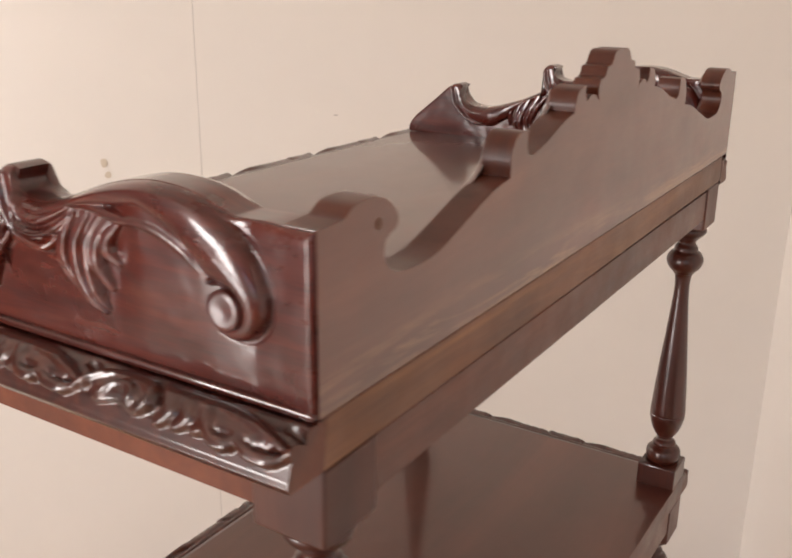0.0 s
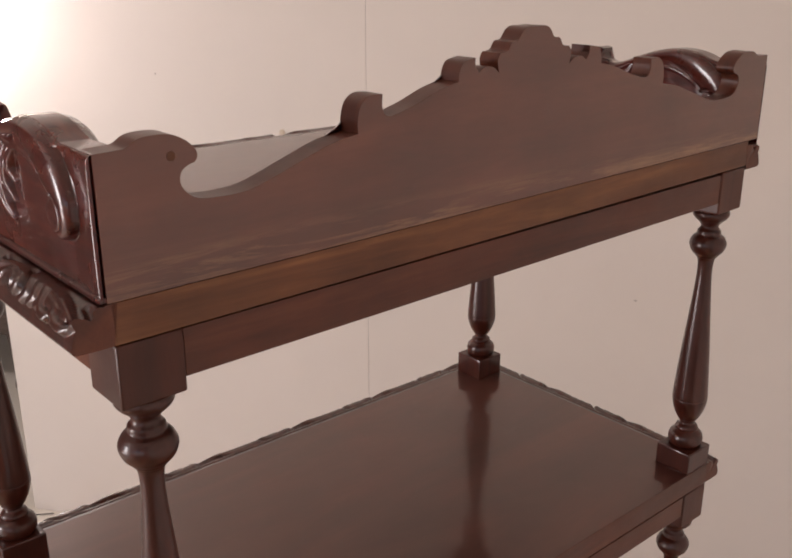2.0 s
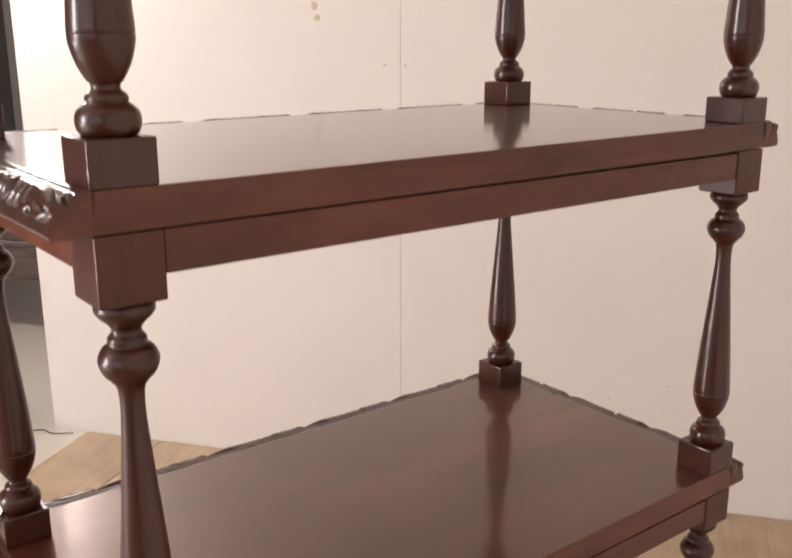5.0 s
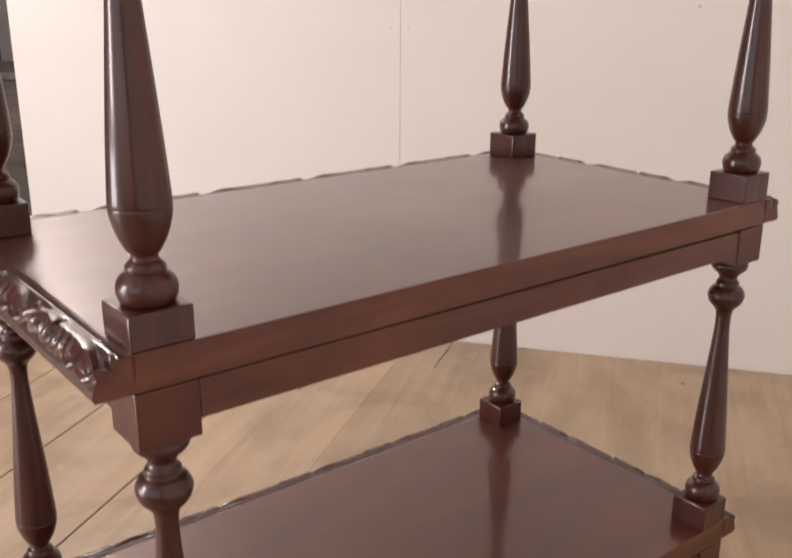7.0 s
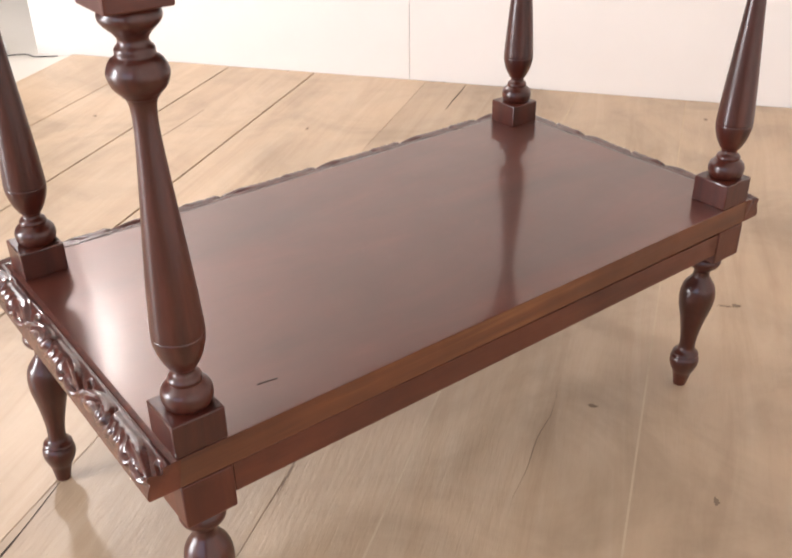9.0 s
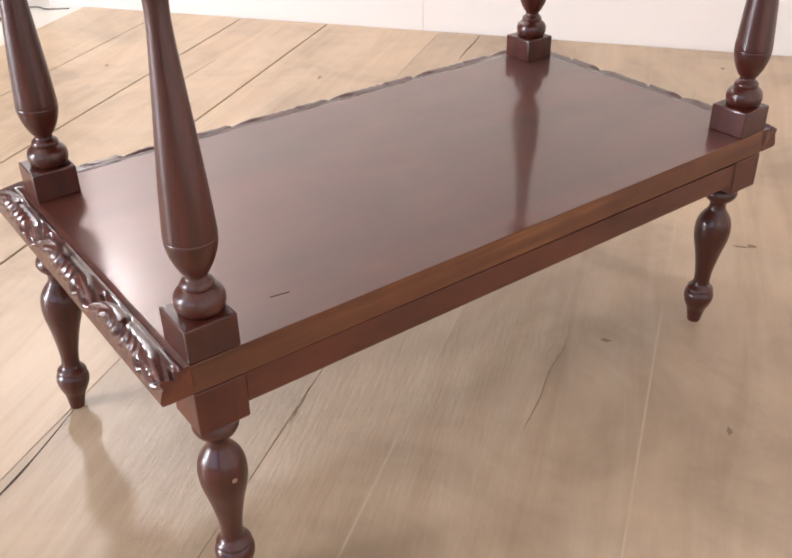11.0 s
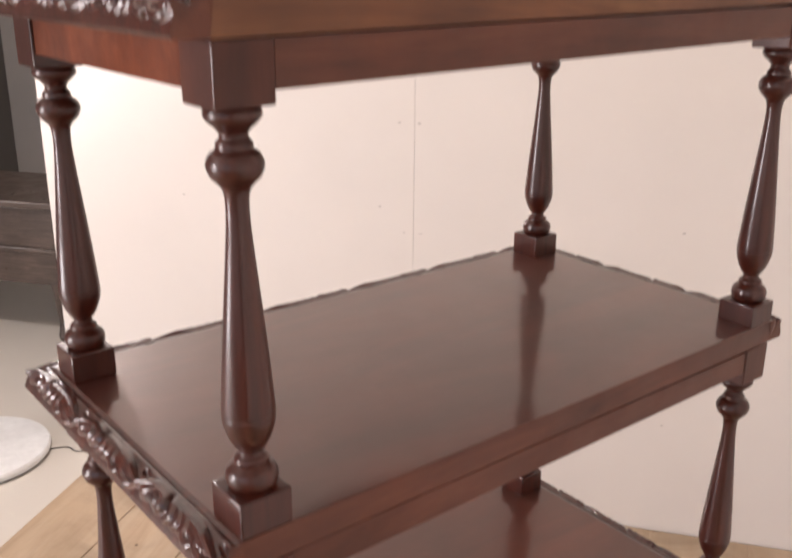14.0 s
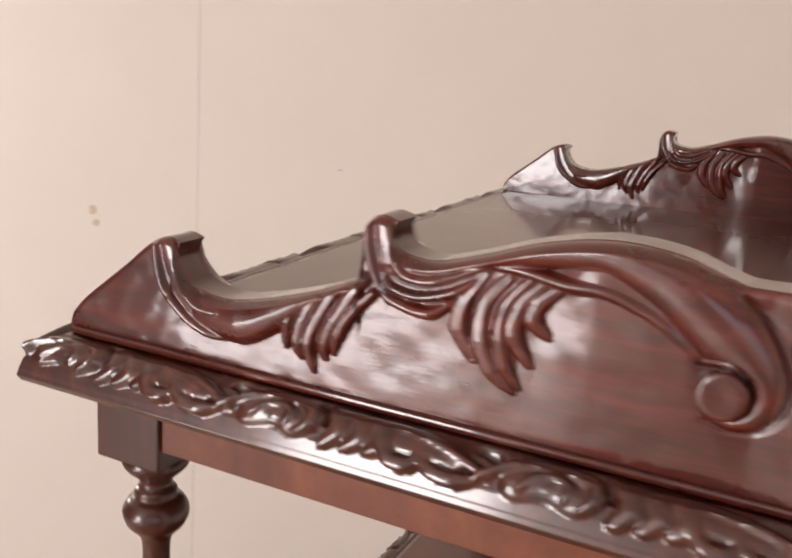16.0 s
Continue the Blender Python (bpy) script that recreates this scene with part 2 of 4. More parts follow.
def finish(bm, name, mats, parent=None, label="", sharp=22):
    bmesh.ops.recalc_face_normals(bm, faces=bm.faces)
    me = bpy.data.meshes.new(name)
    bm.to_mesh(me)
    bm.free()
    for m in mats if isinstance(mats, (list, tuple)) else [mats]:
        me.materials.append(m)
    me.shade_smooth()
    me.set_sharp_from_angle(angle=radians(sharp))
    ob = new(name, me)
    if parent is not None:
        ob.parent = parent
    if label:
        ob["label"] = label
    return ob


def part(name, bm, mats, parent, label="", sharp=22):
    return finish(bm, name, mats, parent, label, sharp)


def thing(name, label, category, group="", place=(0, 0, 0)):
    ob = new(name)
    ob.empty_display_size = 0.05
    ob.location = place
    return tagged(ob, label, category, group)


def box(x0, x1, y0, y1, z0, z1, bevel=0.0, seg=2, bm=None):
    own = bm is None
    bm = bm or bmesh.new()
    made = bmesh.ops.create_cube(bm, size=1)["verts"]
    for v in made:
        v.co = Vector((x0 + (v.co.x + 0.5) * (x1 - x0), y0 + (v.co.y + 0.5) * (y1 - y0), z0 + (v.co.z + 0.5) * (z1 - z0)))
    if bevel and own:
        bmesh.ops.bevel(bm, geom=bm.edges[:], offset=bevel, segments=seg, profile=0.5, affect="EDGES")
    return bm


def spline(points, step=6, closed=False):
    """Catmull-Rom through the points."""
    p = [Vector(q) for q in points]
    out = []
    n = len(p)
    last = n if closed else n - 1
    for i in range(last):
        if closed:
            a, b, c, d = p[i - 1], p[i], p[(i + 1) % n], p[(i + 2) % n]
        else:
            a, b, c, d = p[max(i - 1, 0)], p[i], p[i + 1], p[min(i + 2, n - 1)]
        for k in range(step):
            t = k / step
            out.append(0.5 * (2 * b + (c - a) * t + (2 * a - 5 * b + 4 * c - d) * t * t + (3 * b - a - 3 * c + d) * t ** 3))
    if not closed:
        out.append(p[-1])
    return out


def lathe(profile, sides=36, centre=(0, 0), step=4):
    """A turned piece: (z, radius) from the bottom up, smoothed between the points."""
    pts = spline([(r, z) for z, r in profile], step)
    bm = bmesh.new()
    rings = []
    for q in pts:
        r = max(q.x, 0.0005)
        rings.append([bm.verts.new((centre[0] + r * math.cos(2 * math.pi * k / sides), centre[1] + r * math.sin(2 * math.pi * k / sides), q.y)) for k in range(sides)])
    for a, b in zip(rings, rings[1:]):
        for k in range(sides):
            bm.faces.new((a[k], a[(k + 1) % sides], b[(k + 1) % sides], b[k]))
    bm.faces.new(rings[0])
    bm.faces.new(rings[-1])
    return bm


def extruded(outline, place, depth, bevel=0.0015, keep=None):
    """A board sawn to an outline of 2D points; place(a, b, h) puts it in space."""
    bm = bmesh.new()
    front = [bm.verts.new(place(q[0], q[1], 0)) for q in outline]
    back = [bm.verts.new(place(q[0], q[1], depth)) for q in outline]
    n = len(outline)
    f0, f1 = bm.faces.new(front), bm.faces.new(back[::-1])
    for k in range(n):
        bm.faces.new((front[k], back[k], back[(k + 1) % n], front[(k + 1) % n]))
    bmesh.ops.recalc_face_normals(bm, faces=bm.faces)
    if bevel:
        rim = [e for e in list(f0.edges) + list(f1.edges) if keep is None or keep(e)]
        bmesh.ops.bevel(bm, geom=rim, offset=bevel, segments=2, profile=0.5, affect="EDGES", clamp_overlap=True)
    bmesh.ops.triangulate(bm, faces=[f for f in bm.faces if len(f.verts) > 4])
    return bm


def stroke(bm, points, widths, heights, place, across=8, step=6, sink=0.0012, power=0.75):
    """A carved rib along a curve: half-round, of changing width and height, standing on a face."""
    pts = spline([(p[0], p[1]) for p in points], step)
    n = len(pts)

    def along(values, k):
        t = k / (n - 1) * (len(values) - 1)
        i = min(int(t), len(values) - 2)
        return values[i] + (values[i + 1] - values[i]) * (t - i)

    rows = []
    for k, q in enumerate(pts):
        d = pts[min(k + 1, n - 1)] - pts[max(k - 1, 0)]
        d = d.normalized() if d.length > 1e-9 else Vector((1, 0))
        side = Vector((-d.y, d.x))
        w, h = along(widths, k), along(heights, k)
        row = []
        for j in range(across + 1):
            s = 2 * j / across - 1
            at = q + side * (w * 0.5 * s)
            row.append(bm.verts.new(place(at.x, at.y, -sink + (h + sink) * max(0.0, 1 - s * s) ** power)))
        rows.append(row)
    for a, b in zip(rows, rows[1:]):
        for j in range(across):
            bm.faces.new((a[j], a[j + 1], b[j + 1], b[j]))
    bm.faces.new(rows[0])
    bm.faces.new(rows[-1][::-1])


# ---- the room: floors, walls, ceiling ----


def room_slab(name, x0, x1, y0, y1, z0, z1, mat, label, category, bevel=0.0):
    ob = finish(box(x0, x1, y0, y1, z0, z1, bevel), name, mat)
    ob.matrix_world = ROOM
    return tagged(ob, label, category, kind="structure")


WALL_Y, WALL_L = 1.736, -1.385
room_slab("floor", LEFT_X - 0.2, RIGHT_X + 0.2, BACK_Y - 0.2, FAR_Y + 0.2, -0.14, -0.008, M_PALE, "pale smooth floor of the room beyond the boards", "floor")
room_slab("ceiling", LEFT_X - 0.2, RIGHT_X + 0.2, BACK_Y - 0.2, FAR_Y + 0.2, 2.75, 2.87, M_CEIL, "plain white ceiling", "ceiling")

# partition wall in two panels with an open butt joint
SEAM = -0.290
wall = new("wall_partition")
wall.matrix_world = ROOM
tagged(wall, "cream painted partition of two boards with an open joint", "wall", kind="structure")
part("panel", box(WALL_L, SEAM - 0.0003, WALL_Y, WALL_Y + 0.09, -0.008, 2.75, 0.0008), M_WALL, wall)
part("panel", box(SEAM + 0.0003, RIGHT_X, WALL_Y, WALL_Y + 0.09, -0.008, 2.75, 0.0008), M_WALL, wall)
part("joint_backing", box(SEAM - 0.02, SEAM + 0.02, WALL_Y + 0.0015, WALL_Y + 0.08, 0, 2.7), M_ROOM, wall)


def wall_mark(name, x, z, w, h, mat, label, category):
    bm = bmesh.new()
    ring = [bm.verts.new((x + w * math.cos(a) * random.uniform(0.75, 1.1), WALL_Y - 0.0012, z + h * math.sin(a) * random.uniform(0.75, 1.1))) for a in [k * math.pi / 6 for k in range(12)]]
    mid = bm.verts.new((x, WALL_Y - 0.0022, z))
    base = [bm.verts.new((v.co.x, WALL_Y + 0.001, v.co.z)) for v in ring]
    for k in range(12):
        bm.faces.new((ring[k], ring[(k + 1) % 12], mid))
        bm.faces.new((ring[k], base[k], base[(k + 1) % 12], ring[(k + 1) % 12]))
    return part(name, bm, mat, wall, label)


wall_mark("stain", -0.510, 1.222, 0.008, 0.011, M_SPOT, "small yellowed stain", "stain")
wall_mark("stain", -0.503, 1.193, 0.008, 0.008, M_SPOT, "small yellowed stain", "stain")
for sx, sz in ((-0.382, 0.856), (0.389, 0.318), (0.391, 0.844), (-0.842, 1.636), (-0.846, 1.361), (0.25, 0.27), (-0.95, 0.85), (-0.30 + 0.022, 1.08), (-0.30 - 0.03, 1.08), (-0.315, 0.79), (-0.27, 0.79), (0.02, 1.33), (-0.72, 1.0)):
    wall_mark("scuff", sx, sz, random.uniform(0.0025, 0.006), random.uniform(0.0015, 0.003), M_GREY, "", "")

room_slab("wall_right", RIGHT_X, RIGHT_X + 0.12, BACK_Y, WALL_Y + 0.09, -0.008, 2.75, M_WALL, "cream painted side wall", "wall")
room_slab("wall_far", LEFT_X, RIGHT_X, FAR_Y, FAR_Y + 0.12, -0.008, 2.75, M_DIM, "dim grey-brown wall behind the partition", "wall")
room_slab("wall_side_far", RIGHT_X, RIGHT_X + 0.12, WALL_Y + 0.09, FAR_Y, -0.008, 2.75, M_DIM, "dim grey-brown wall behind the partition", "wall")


def window_wall(name, along_y, at, lo, hi, win, outward, low=None):
    """A wall with a window opening, its frame and pane."""
    c, zc, w, h = win
    root = new(name)
    root.matrix_world = ROOM
    tagged(root, "unseen wall with a wide window, toned dark for dimmer reflections", "wall", kind="structure")
    a, b = (at, at + outward) if outward > 0 else (at + outward, at)

    def slab(p0, p1, z0, z1, mat, nm, inset=0.0):
        lo_d, hi_d = a + inset, b - inset
        bm = box(lo_d, hi_d, p0, p1, z0, z1) if along_y else box(p0, p1, lo_d, hi_d, z0, z1)
        return part(nm, bm, mat, root)

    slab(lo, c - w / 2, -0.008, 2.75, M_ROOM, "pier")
    # low opening made up for the added light near the floor
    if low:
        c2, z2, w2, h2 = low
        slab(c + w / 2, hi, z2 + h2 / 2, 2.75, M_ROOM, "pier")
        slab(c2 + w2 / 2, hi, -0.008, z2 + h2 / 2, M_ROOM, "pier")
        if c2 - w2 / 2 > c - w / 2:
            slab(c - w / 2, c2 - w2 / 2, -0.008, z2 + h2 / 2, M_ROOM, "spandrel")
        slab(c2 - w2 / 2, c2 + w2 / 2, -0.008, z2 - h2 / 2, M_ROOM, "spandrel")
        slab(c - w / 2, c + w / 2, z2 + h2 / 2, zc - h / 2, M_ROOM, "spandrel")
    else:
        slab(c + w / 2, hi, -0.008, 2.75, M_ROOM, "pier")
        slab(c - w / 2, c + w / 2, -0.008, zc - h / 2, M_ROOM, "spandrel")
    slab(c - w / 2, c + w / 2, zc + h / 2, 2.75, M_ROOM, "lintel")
    return root


# both walls stand out of view; their dark tone stands in for dimness
window_wall("wall_left", True, LEFT_X, BACK_Y, FAR_Y, WIN_L, -0.12, LOW_FILL)
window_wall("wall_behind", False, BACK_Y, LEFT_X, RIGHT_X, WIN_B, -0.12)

# ---- the stand: measures ----
L, D, W = 0.720, 0.387, 0.045            # over the corner blocks; block width
TIERS = (0.268, 0.664, 1.060, 1.444)     # shelf tops
BOARD, APRON, FOOT = 0.027, 0.057, 0.074  # board, apron and block undersides below a shelf top
BLOCK = 0.030                            # block above a shelf

RISE = 0.0125                            # the top tier is twisted: its back edge climbs a little towards one end


def lift(x, y):
    """How far the twisted top tier stands above level."""
    return RISE * x * (1 - min(max(y / D, 0.0), 1.0))


stand = thing("whatnot", "four-tier carved mahogany whatnot with turned posts, polished shelves", "whatnot")


# carved edge: one repeat of the running leaf pattern, as a height over (u, v)
PERIOD = 0.129


def carving(u, v):
    """Relief of the running acanthus over arrays u (metres along) and v (0 to 1 across)."""
    x, y = u % PERIOD, v * 0.026
    h = np.zeros_like(x)

    def reach(points, radii):
        p = np.array([((1 - a) * PERIOD, 0.0020 + 0.0180 * b) for a, b in (tuple(q) for q in spline(points, 7))])
        r = np.interp(np.linspace(0, 1, len(p)), np.linspace(0, 1, len(radii)), radii)
        near, share = np.full(x.shape, 9.0), np.zeros(x.shape)
        for shift in (-PERIOD, 0, PERIOD):
            for k in range(len(p) - 1):
                a, ab = p[k] + (shift, 0), p[k + 1] - p[k]
                q = np.clip(((x - a[0]) * ab[0] + (y - a[1]) * ab[1]) / (ab @ ab + 1e-12), 0, 1)
                d = np.hypot(x - a[0] - q * ab[0], y - a[1] - q * ab[1]) / (r[k] + (r[k + 1] - r[k]) * q)
                share = np.where(d < near, (k + q) / (len(p) - 1), share)
                near = np.minimum(near, d)
        return near, share

    def leaf(points, radii, tops, power=0.62, scoop=0.0):
        nonlocal h
        d, t = reach(points, radii)
        body = np.interp(t, np.linspace(0, 1, len(tops)), tops) * np.clip(1 - d * d, 0, 1) ** power - scoop * np.clip(1 - (d / 0.6) ** 2, 0, 1)
        h = np.maximum(h, np.where(d < 1, body, 0))

    def cut(points, radii, depth):
        nonlocal h
        d, t = reach(points, radii)
        h = h - depth * np.sqrt(np.clip(1 - d * d, 0, 1))

    # arched leaf: a filled dome, its rolled rim and a fold inside it
    leaf([(0.10, 0.62), (0.20, 0.42), (0.29, 0.62)], [0.0090, 0.0100, 0.0090], [0.0026, 0.0034, 0.0026], 0.6)
    leaf([(-0.03, 0.86), (0.04, 0.46), (0.13, 0.16), (0.24, 0.14), (0.325, 0.34), (0.345, 0.66), (0.31, 0.94)], [0.0020, 0.0034, 0.0040, 0.0042, 0.0042, 0.0040, 0.0024], [0.0034, 0.0046, 0.0052, 0.0052, 0.0050, 0.0046, 0.003])
    leaf([(0.11, 0.86), (0.15, 0.54), (0.21, 0.42), (0.26, 0.58), (0.255, 0.86)], [0.0018, 0.0028, 0.0032, 0.0032, 0.002], [0.0034, 0.0046, 0.0048, 0.0046, 0.003])
    # three curved flutes lying close together
    for k in range(3):
        leaf([(0.345 + 0.084 * k, 0.03), (0.425 + 0.084 * k, 0.30), (0.455 + 0.084 * k, 0.64), (0.415 + 0.084 * k, 1.02 - 0.05 * k)], [0.0040, 0.0060, 0.0062, 0.0030], [0.0034, 0.0046, 0.0046, 0.0030], 0.62, 0.0006)
    # pointed blade with a lobed lower rim
    leaf([(0.62, 0.40), (0.76, 0.50), (0.90, 0.72)], [0.0080, 0.0070, 0.0030], [0.0032, 0.0034, 0.0022], 0.6)
    leaf([(0.60, 0.08), (0.72, 0.20), (0.86, 0.46), (1.01, 0.80)], [0.0044, 0.0042, 0.0034, 0.0014], [0.0052, 0.0052, 0.0046, 0.0026])
    leaf([(0.62, 0.62), (0.67, 0.96), (0.735, 1.00), (0.765, 0.80)], [0.0030, 0.0034, 0.0034, 0.0026], [0.0044, 0.0050, 0.0050, 0.0038], 0.5, 0.0008)
    leaf([(0.765, 0.80), (0.83, 1.00), (0.91, 1.04), (0.97, 0.90)], [0.0028, 0.0032, 0.0032, 0.0018], [0.0040, 0.0048, 0.0046, 0.0028], 0.5, 0.0008)
    # deep nicks under the fillet between the leaves
    cut([(0.94, 0.02), (0.99, 0.20), (1.03, 0.44)], [0.0034, 0.0026, 0.0010], 0.0032)
    cut([(0.33, 0.00), (0.375, 0.30), (0.39, 0.62)], [0.0024, 0.0014, 0.0008], 0.0026)
    return 1.2 * h - 0.0004


EDGE = [(-0.004, -0.0002), (0.0035, -0.0002), (0.0045, -0.0014), (0.0055, -0.0006), (0.0085, -0.0006), (0.0150, -0.0036), (0.0205, -0.0075), (0.0243, -0.0135), (0.0262, -0.0195), (0.0268, -0.0235), (0.0250, -0.0266), (0.0150, -0.0268), (0.0, -0.0268)]


def carved_edge(run, start_mitre, end_mitre):
    """A length of edge moulding in its own frame: x along, y outwards, z down from the shelf top."""
    prof = []
    for k in range(len(EDGE) - 1):
        n = 1 if k < 4 or k > 9 else 6
        for j in range(n):
            prof.append(Vector(EDGE[k]).lerp(Vector(EDGE[k + 1]), j / n))
    prof.append(Vector(EDGE[-1]))
    prof = np.array([tuple(p) for p in prof])
    tang = np.gradient(prof, axis=0)
    tang /= np.linalg.norm(tang, axis=1)[:, None] + 1e-9
    norm = np.stack([-tang[:, 1], tang[:, 0]], 1)
    arc0, arc1 = 0.0088, 0.0262
    v = np.clip((prof[:, 0] - arc0) / (arc1 - arc0), 0, 1) * 0.55 + np.clip((-prof[:, 1] - 0.0006) / 0.0185, 0, 1) * 0.45
    mask = np.clip((prof[:, 0] - arc0) / 0.0035, 0, 1) * np.clip((prof[:, 1] + 0.0242) / 0.003, 0, 1)
    count = int(run / 0.0010)
    grid = np.linspace(0, 1, count)
    U, V = np.meshgrid(grid * run, v, indexing="ij")
    relief = carving(U, V) * mask[None, :]
    bm = bmesh.new()
    rows = []
    for i, t in enumerate(grid):
        row = []
        for j in range(len(prof)):
            out, z = prof[j] + norm[j] * relief[i, j] * (1 if norm[j][1] > -0.5 else 0)
            z = min(z, 0.0002)
            x0 = -out if start_mitre else 0.0
            x1 = run + (out if end_mitre else 0.0)
            row.append(bm.verts.new((x0 + (x1 - x0) * t, out, z)))
        rows.append(row)
    for a, b in zip(rows, rows[1:]):
        for j in range(len(prof) - 1):
            bm.faces.new((a[j], a[j + 1], b[j + 1], b[j]))
    for row in (rows[0], rows[-1]):
        bm.faces.new(row).material_index = 1
    return bm


edge_meshes = {}


def place_edge(kind, shelf, z, rack, twisted):
    run, s, e, m = {
        "left": (D, False, True, Matrix(((0, -1, 0, 0), (1, 0, 0, 0), (0, 0, 1, z), (0, 0, 0, 1)))),
        "right": (D, True, False, Matrix(((0, 1, 0, L), (-1, 0, 0, D), (lift(L, 0) / D if twisted else 0.0, 0, 1, z), (0, 0, 0, 1)))),
        "front": (L, True, True, Matrix(((1, 0, 0, 0), (0, 1, 0, D), (0, 0, 1, z), (0, 0, 0, 1)))),
    }[kind]
    m = Matrix.Translation((rack, 0, 0)) @ m
    if kind not in edge_meshes:
        edge_meshes[kind] = part("carved_edge", carved_edge(run, s, e), [M_MOULD, M_RAIL], shelf, "edge carved with running acanthus leaves", 60)
        edge_meshes[kind].matrix_local = m
        return
    ob = new("carved_edge", edge_meshes[kind].data)
    ob.parent = shelf
    ob["label"] = "edge carved with running acanthus leaves"
    ob.matrix_local = m


POST = [(0.0, 0.0165), (0.003, 0.0188), (0.009, 0.0200), (0.015, 0.0185), (0.0195, 0.0135), (0.0200, 0.0128), (0.0225, 0.0132), (0.0250, 0.0118), (0.0275, 0.0090), (0.0305, 0.0090),
        (0.0330, 0.0112), (0.042, 0.0160), (0.052, 0.0191), (0.0585, 0.0200), (0.0600, 0.0196), (0.0612, 0.0200), (0.068, 0.0197), (0.100, 0.0174), (0.139, 0.0140), (0.174, 0.0108), (0.205, 0.0084), (0.2200, 0.0085),
        (0.2265, 0.0100), (0.2285, 0.0118), (0.2300, 0.0128), (0.2350, 0.0175), (0.2430, 0.0200), (0.2500, 0.0172), (0.2530, 0.0134), (0.2545, 0.0128), (0.2575, 0.0125), (0.2600, 0.0104), (0.2630, 0.0097),
        (0.2670, 0.0125), (0.2710, 0.0170), (0.2750, 0.0197), (0.2790, 0.0192), (0.2820, 0.0170)]
LEG = [(0.0, 0.0080), (0.004, 0.0088), (0.018, 0.0115), (0.026, 0.0150), (0.0350, 0.0178), (0.0430, 0.0176), (0.0475, 0.0150), (0.0490, 0.0162), (0.0515, 0.0150), (0.0560, 0.0108), (0.0644, 0.0098), (0.080, 0.0112),
       (0.103, 0.0155), (0.122, 0.0200), (0.1370, 0.0213), (0.1500, 0.0190), (0.1600, 0.0130), (0.1640, 0.0104), (0.1680, 0.0096), (0.1720, 0.0098), (0.1750, 0.0118), (0.1800, 0.0170), (0.1855, 0.0196), (0.1905, 0.0188), (0.1940, 0.0165)]

# blocks that were cut a little shorter than the rest, by tier and corner
HEADS = {(1, 0): 0.0245, (2, 1): 0.0260}
FEET = {(0, 0): 0.0705, (0, 1): 0.0690, (1, 0): 0.0690, (1, 1): 0.0690, (3, 0): 0.0710}
INSET = (-0.002, -0.011, -0.007, -0.006)  # by tier: the post at one front corner stands further in
SHIFT = (0.0, 0.003, 0.002, 0.0)          # each tier stands a hair off the one below
corners = [(0, 0), (L - W, 0), (0, D - W), (L - W, D - W)]

for tier, top in enumerate(TIERS):
    bm = box(0.0, L, 0.0, D, top - BOARD, top, 0.0006)
    for f in bm.faces:
        f.material_index = 1 if f.normal.y < -0.9 else 0
    rack = SHIFT[tier]

    def slope(b):
        for v in b.verts:
            v.co.x += rack
            v.co.z += lift(v.co.x, v.co.y) if tier == 3 else 0.0
        return b

    shelf = part("shelf", slope(bm), [M_TOP, (M_EDGE, M_RAIL, M_RAIL, M_GOLD)[tier]], stand, "polished shelf board with a worn back edge")
    for kind in ("left", "front", "right"):
        place_edge(kind, shelf, top, rack, tier == 3)
    # aprons, set back 3 mm from the block faces
    z1, z0 = top - BOARD - 0.0012, top - APRON - (0.0045 if tier == 3 else 0.0)
    bm = box(W + 0.0004, L - W - 0.0004, 0.0014, 0.0190, z0, z1, 0.0006)
    for v in bm.verts:
        if v.co.z > z1 - 0.004:
            v.co.z -= 0.0022 * v.co.x / L          # it has shrunk away from the board towards one end
    box(W + 0.0004, L - W - 0.0004, 0.0090, 0.0185, z1 - 0.006, top - BOARD - 0.0001, bm=bm)
    part("apron", slope(bm), M_RAIL, stand, "plain back apron")
    part("apron", slope(box(W + 0.0006, L - W - 0.0006, D - 0.0190, D - 0.0030, z0, z1, 0.0008)), M_TOP, stand)
    for x0 in (0.0030, L - 0.0190):
        part("apron", slope(box(x0, x0 + 0.0160, W + 0.0006, D - W - 0.0006, z0, z1, 0.0008)), M_SATIN, stand)
    for n, (cx, cy) in enumerate(corners):
        cy += INSET[tier] if n == 2 else 0.0
        part("apron_block", slope(box(cx, cx + W, cy, cy + W, top - FEET.get((tier, n), FOOT), top - BOARD - 0.0008, 0.0016)), M_BLOCK if cy == 0 else M_POST, stand)
        if tier < 3:
            part("post_block", slope(box(cx + 0.0003, cx + W - 0.0003, cy + 0.0003, cy + W - 0.0003, top - 0.0002, top + HEADS.get((tier, n), BLOCK), 0.0016)), M_POST, stand)

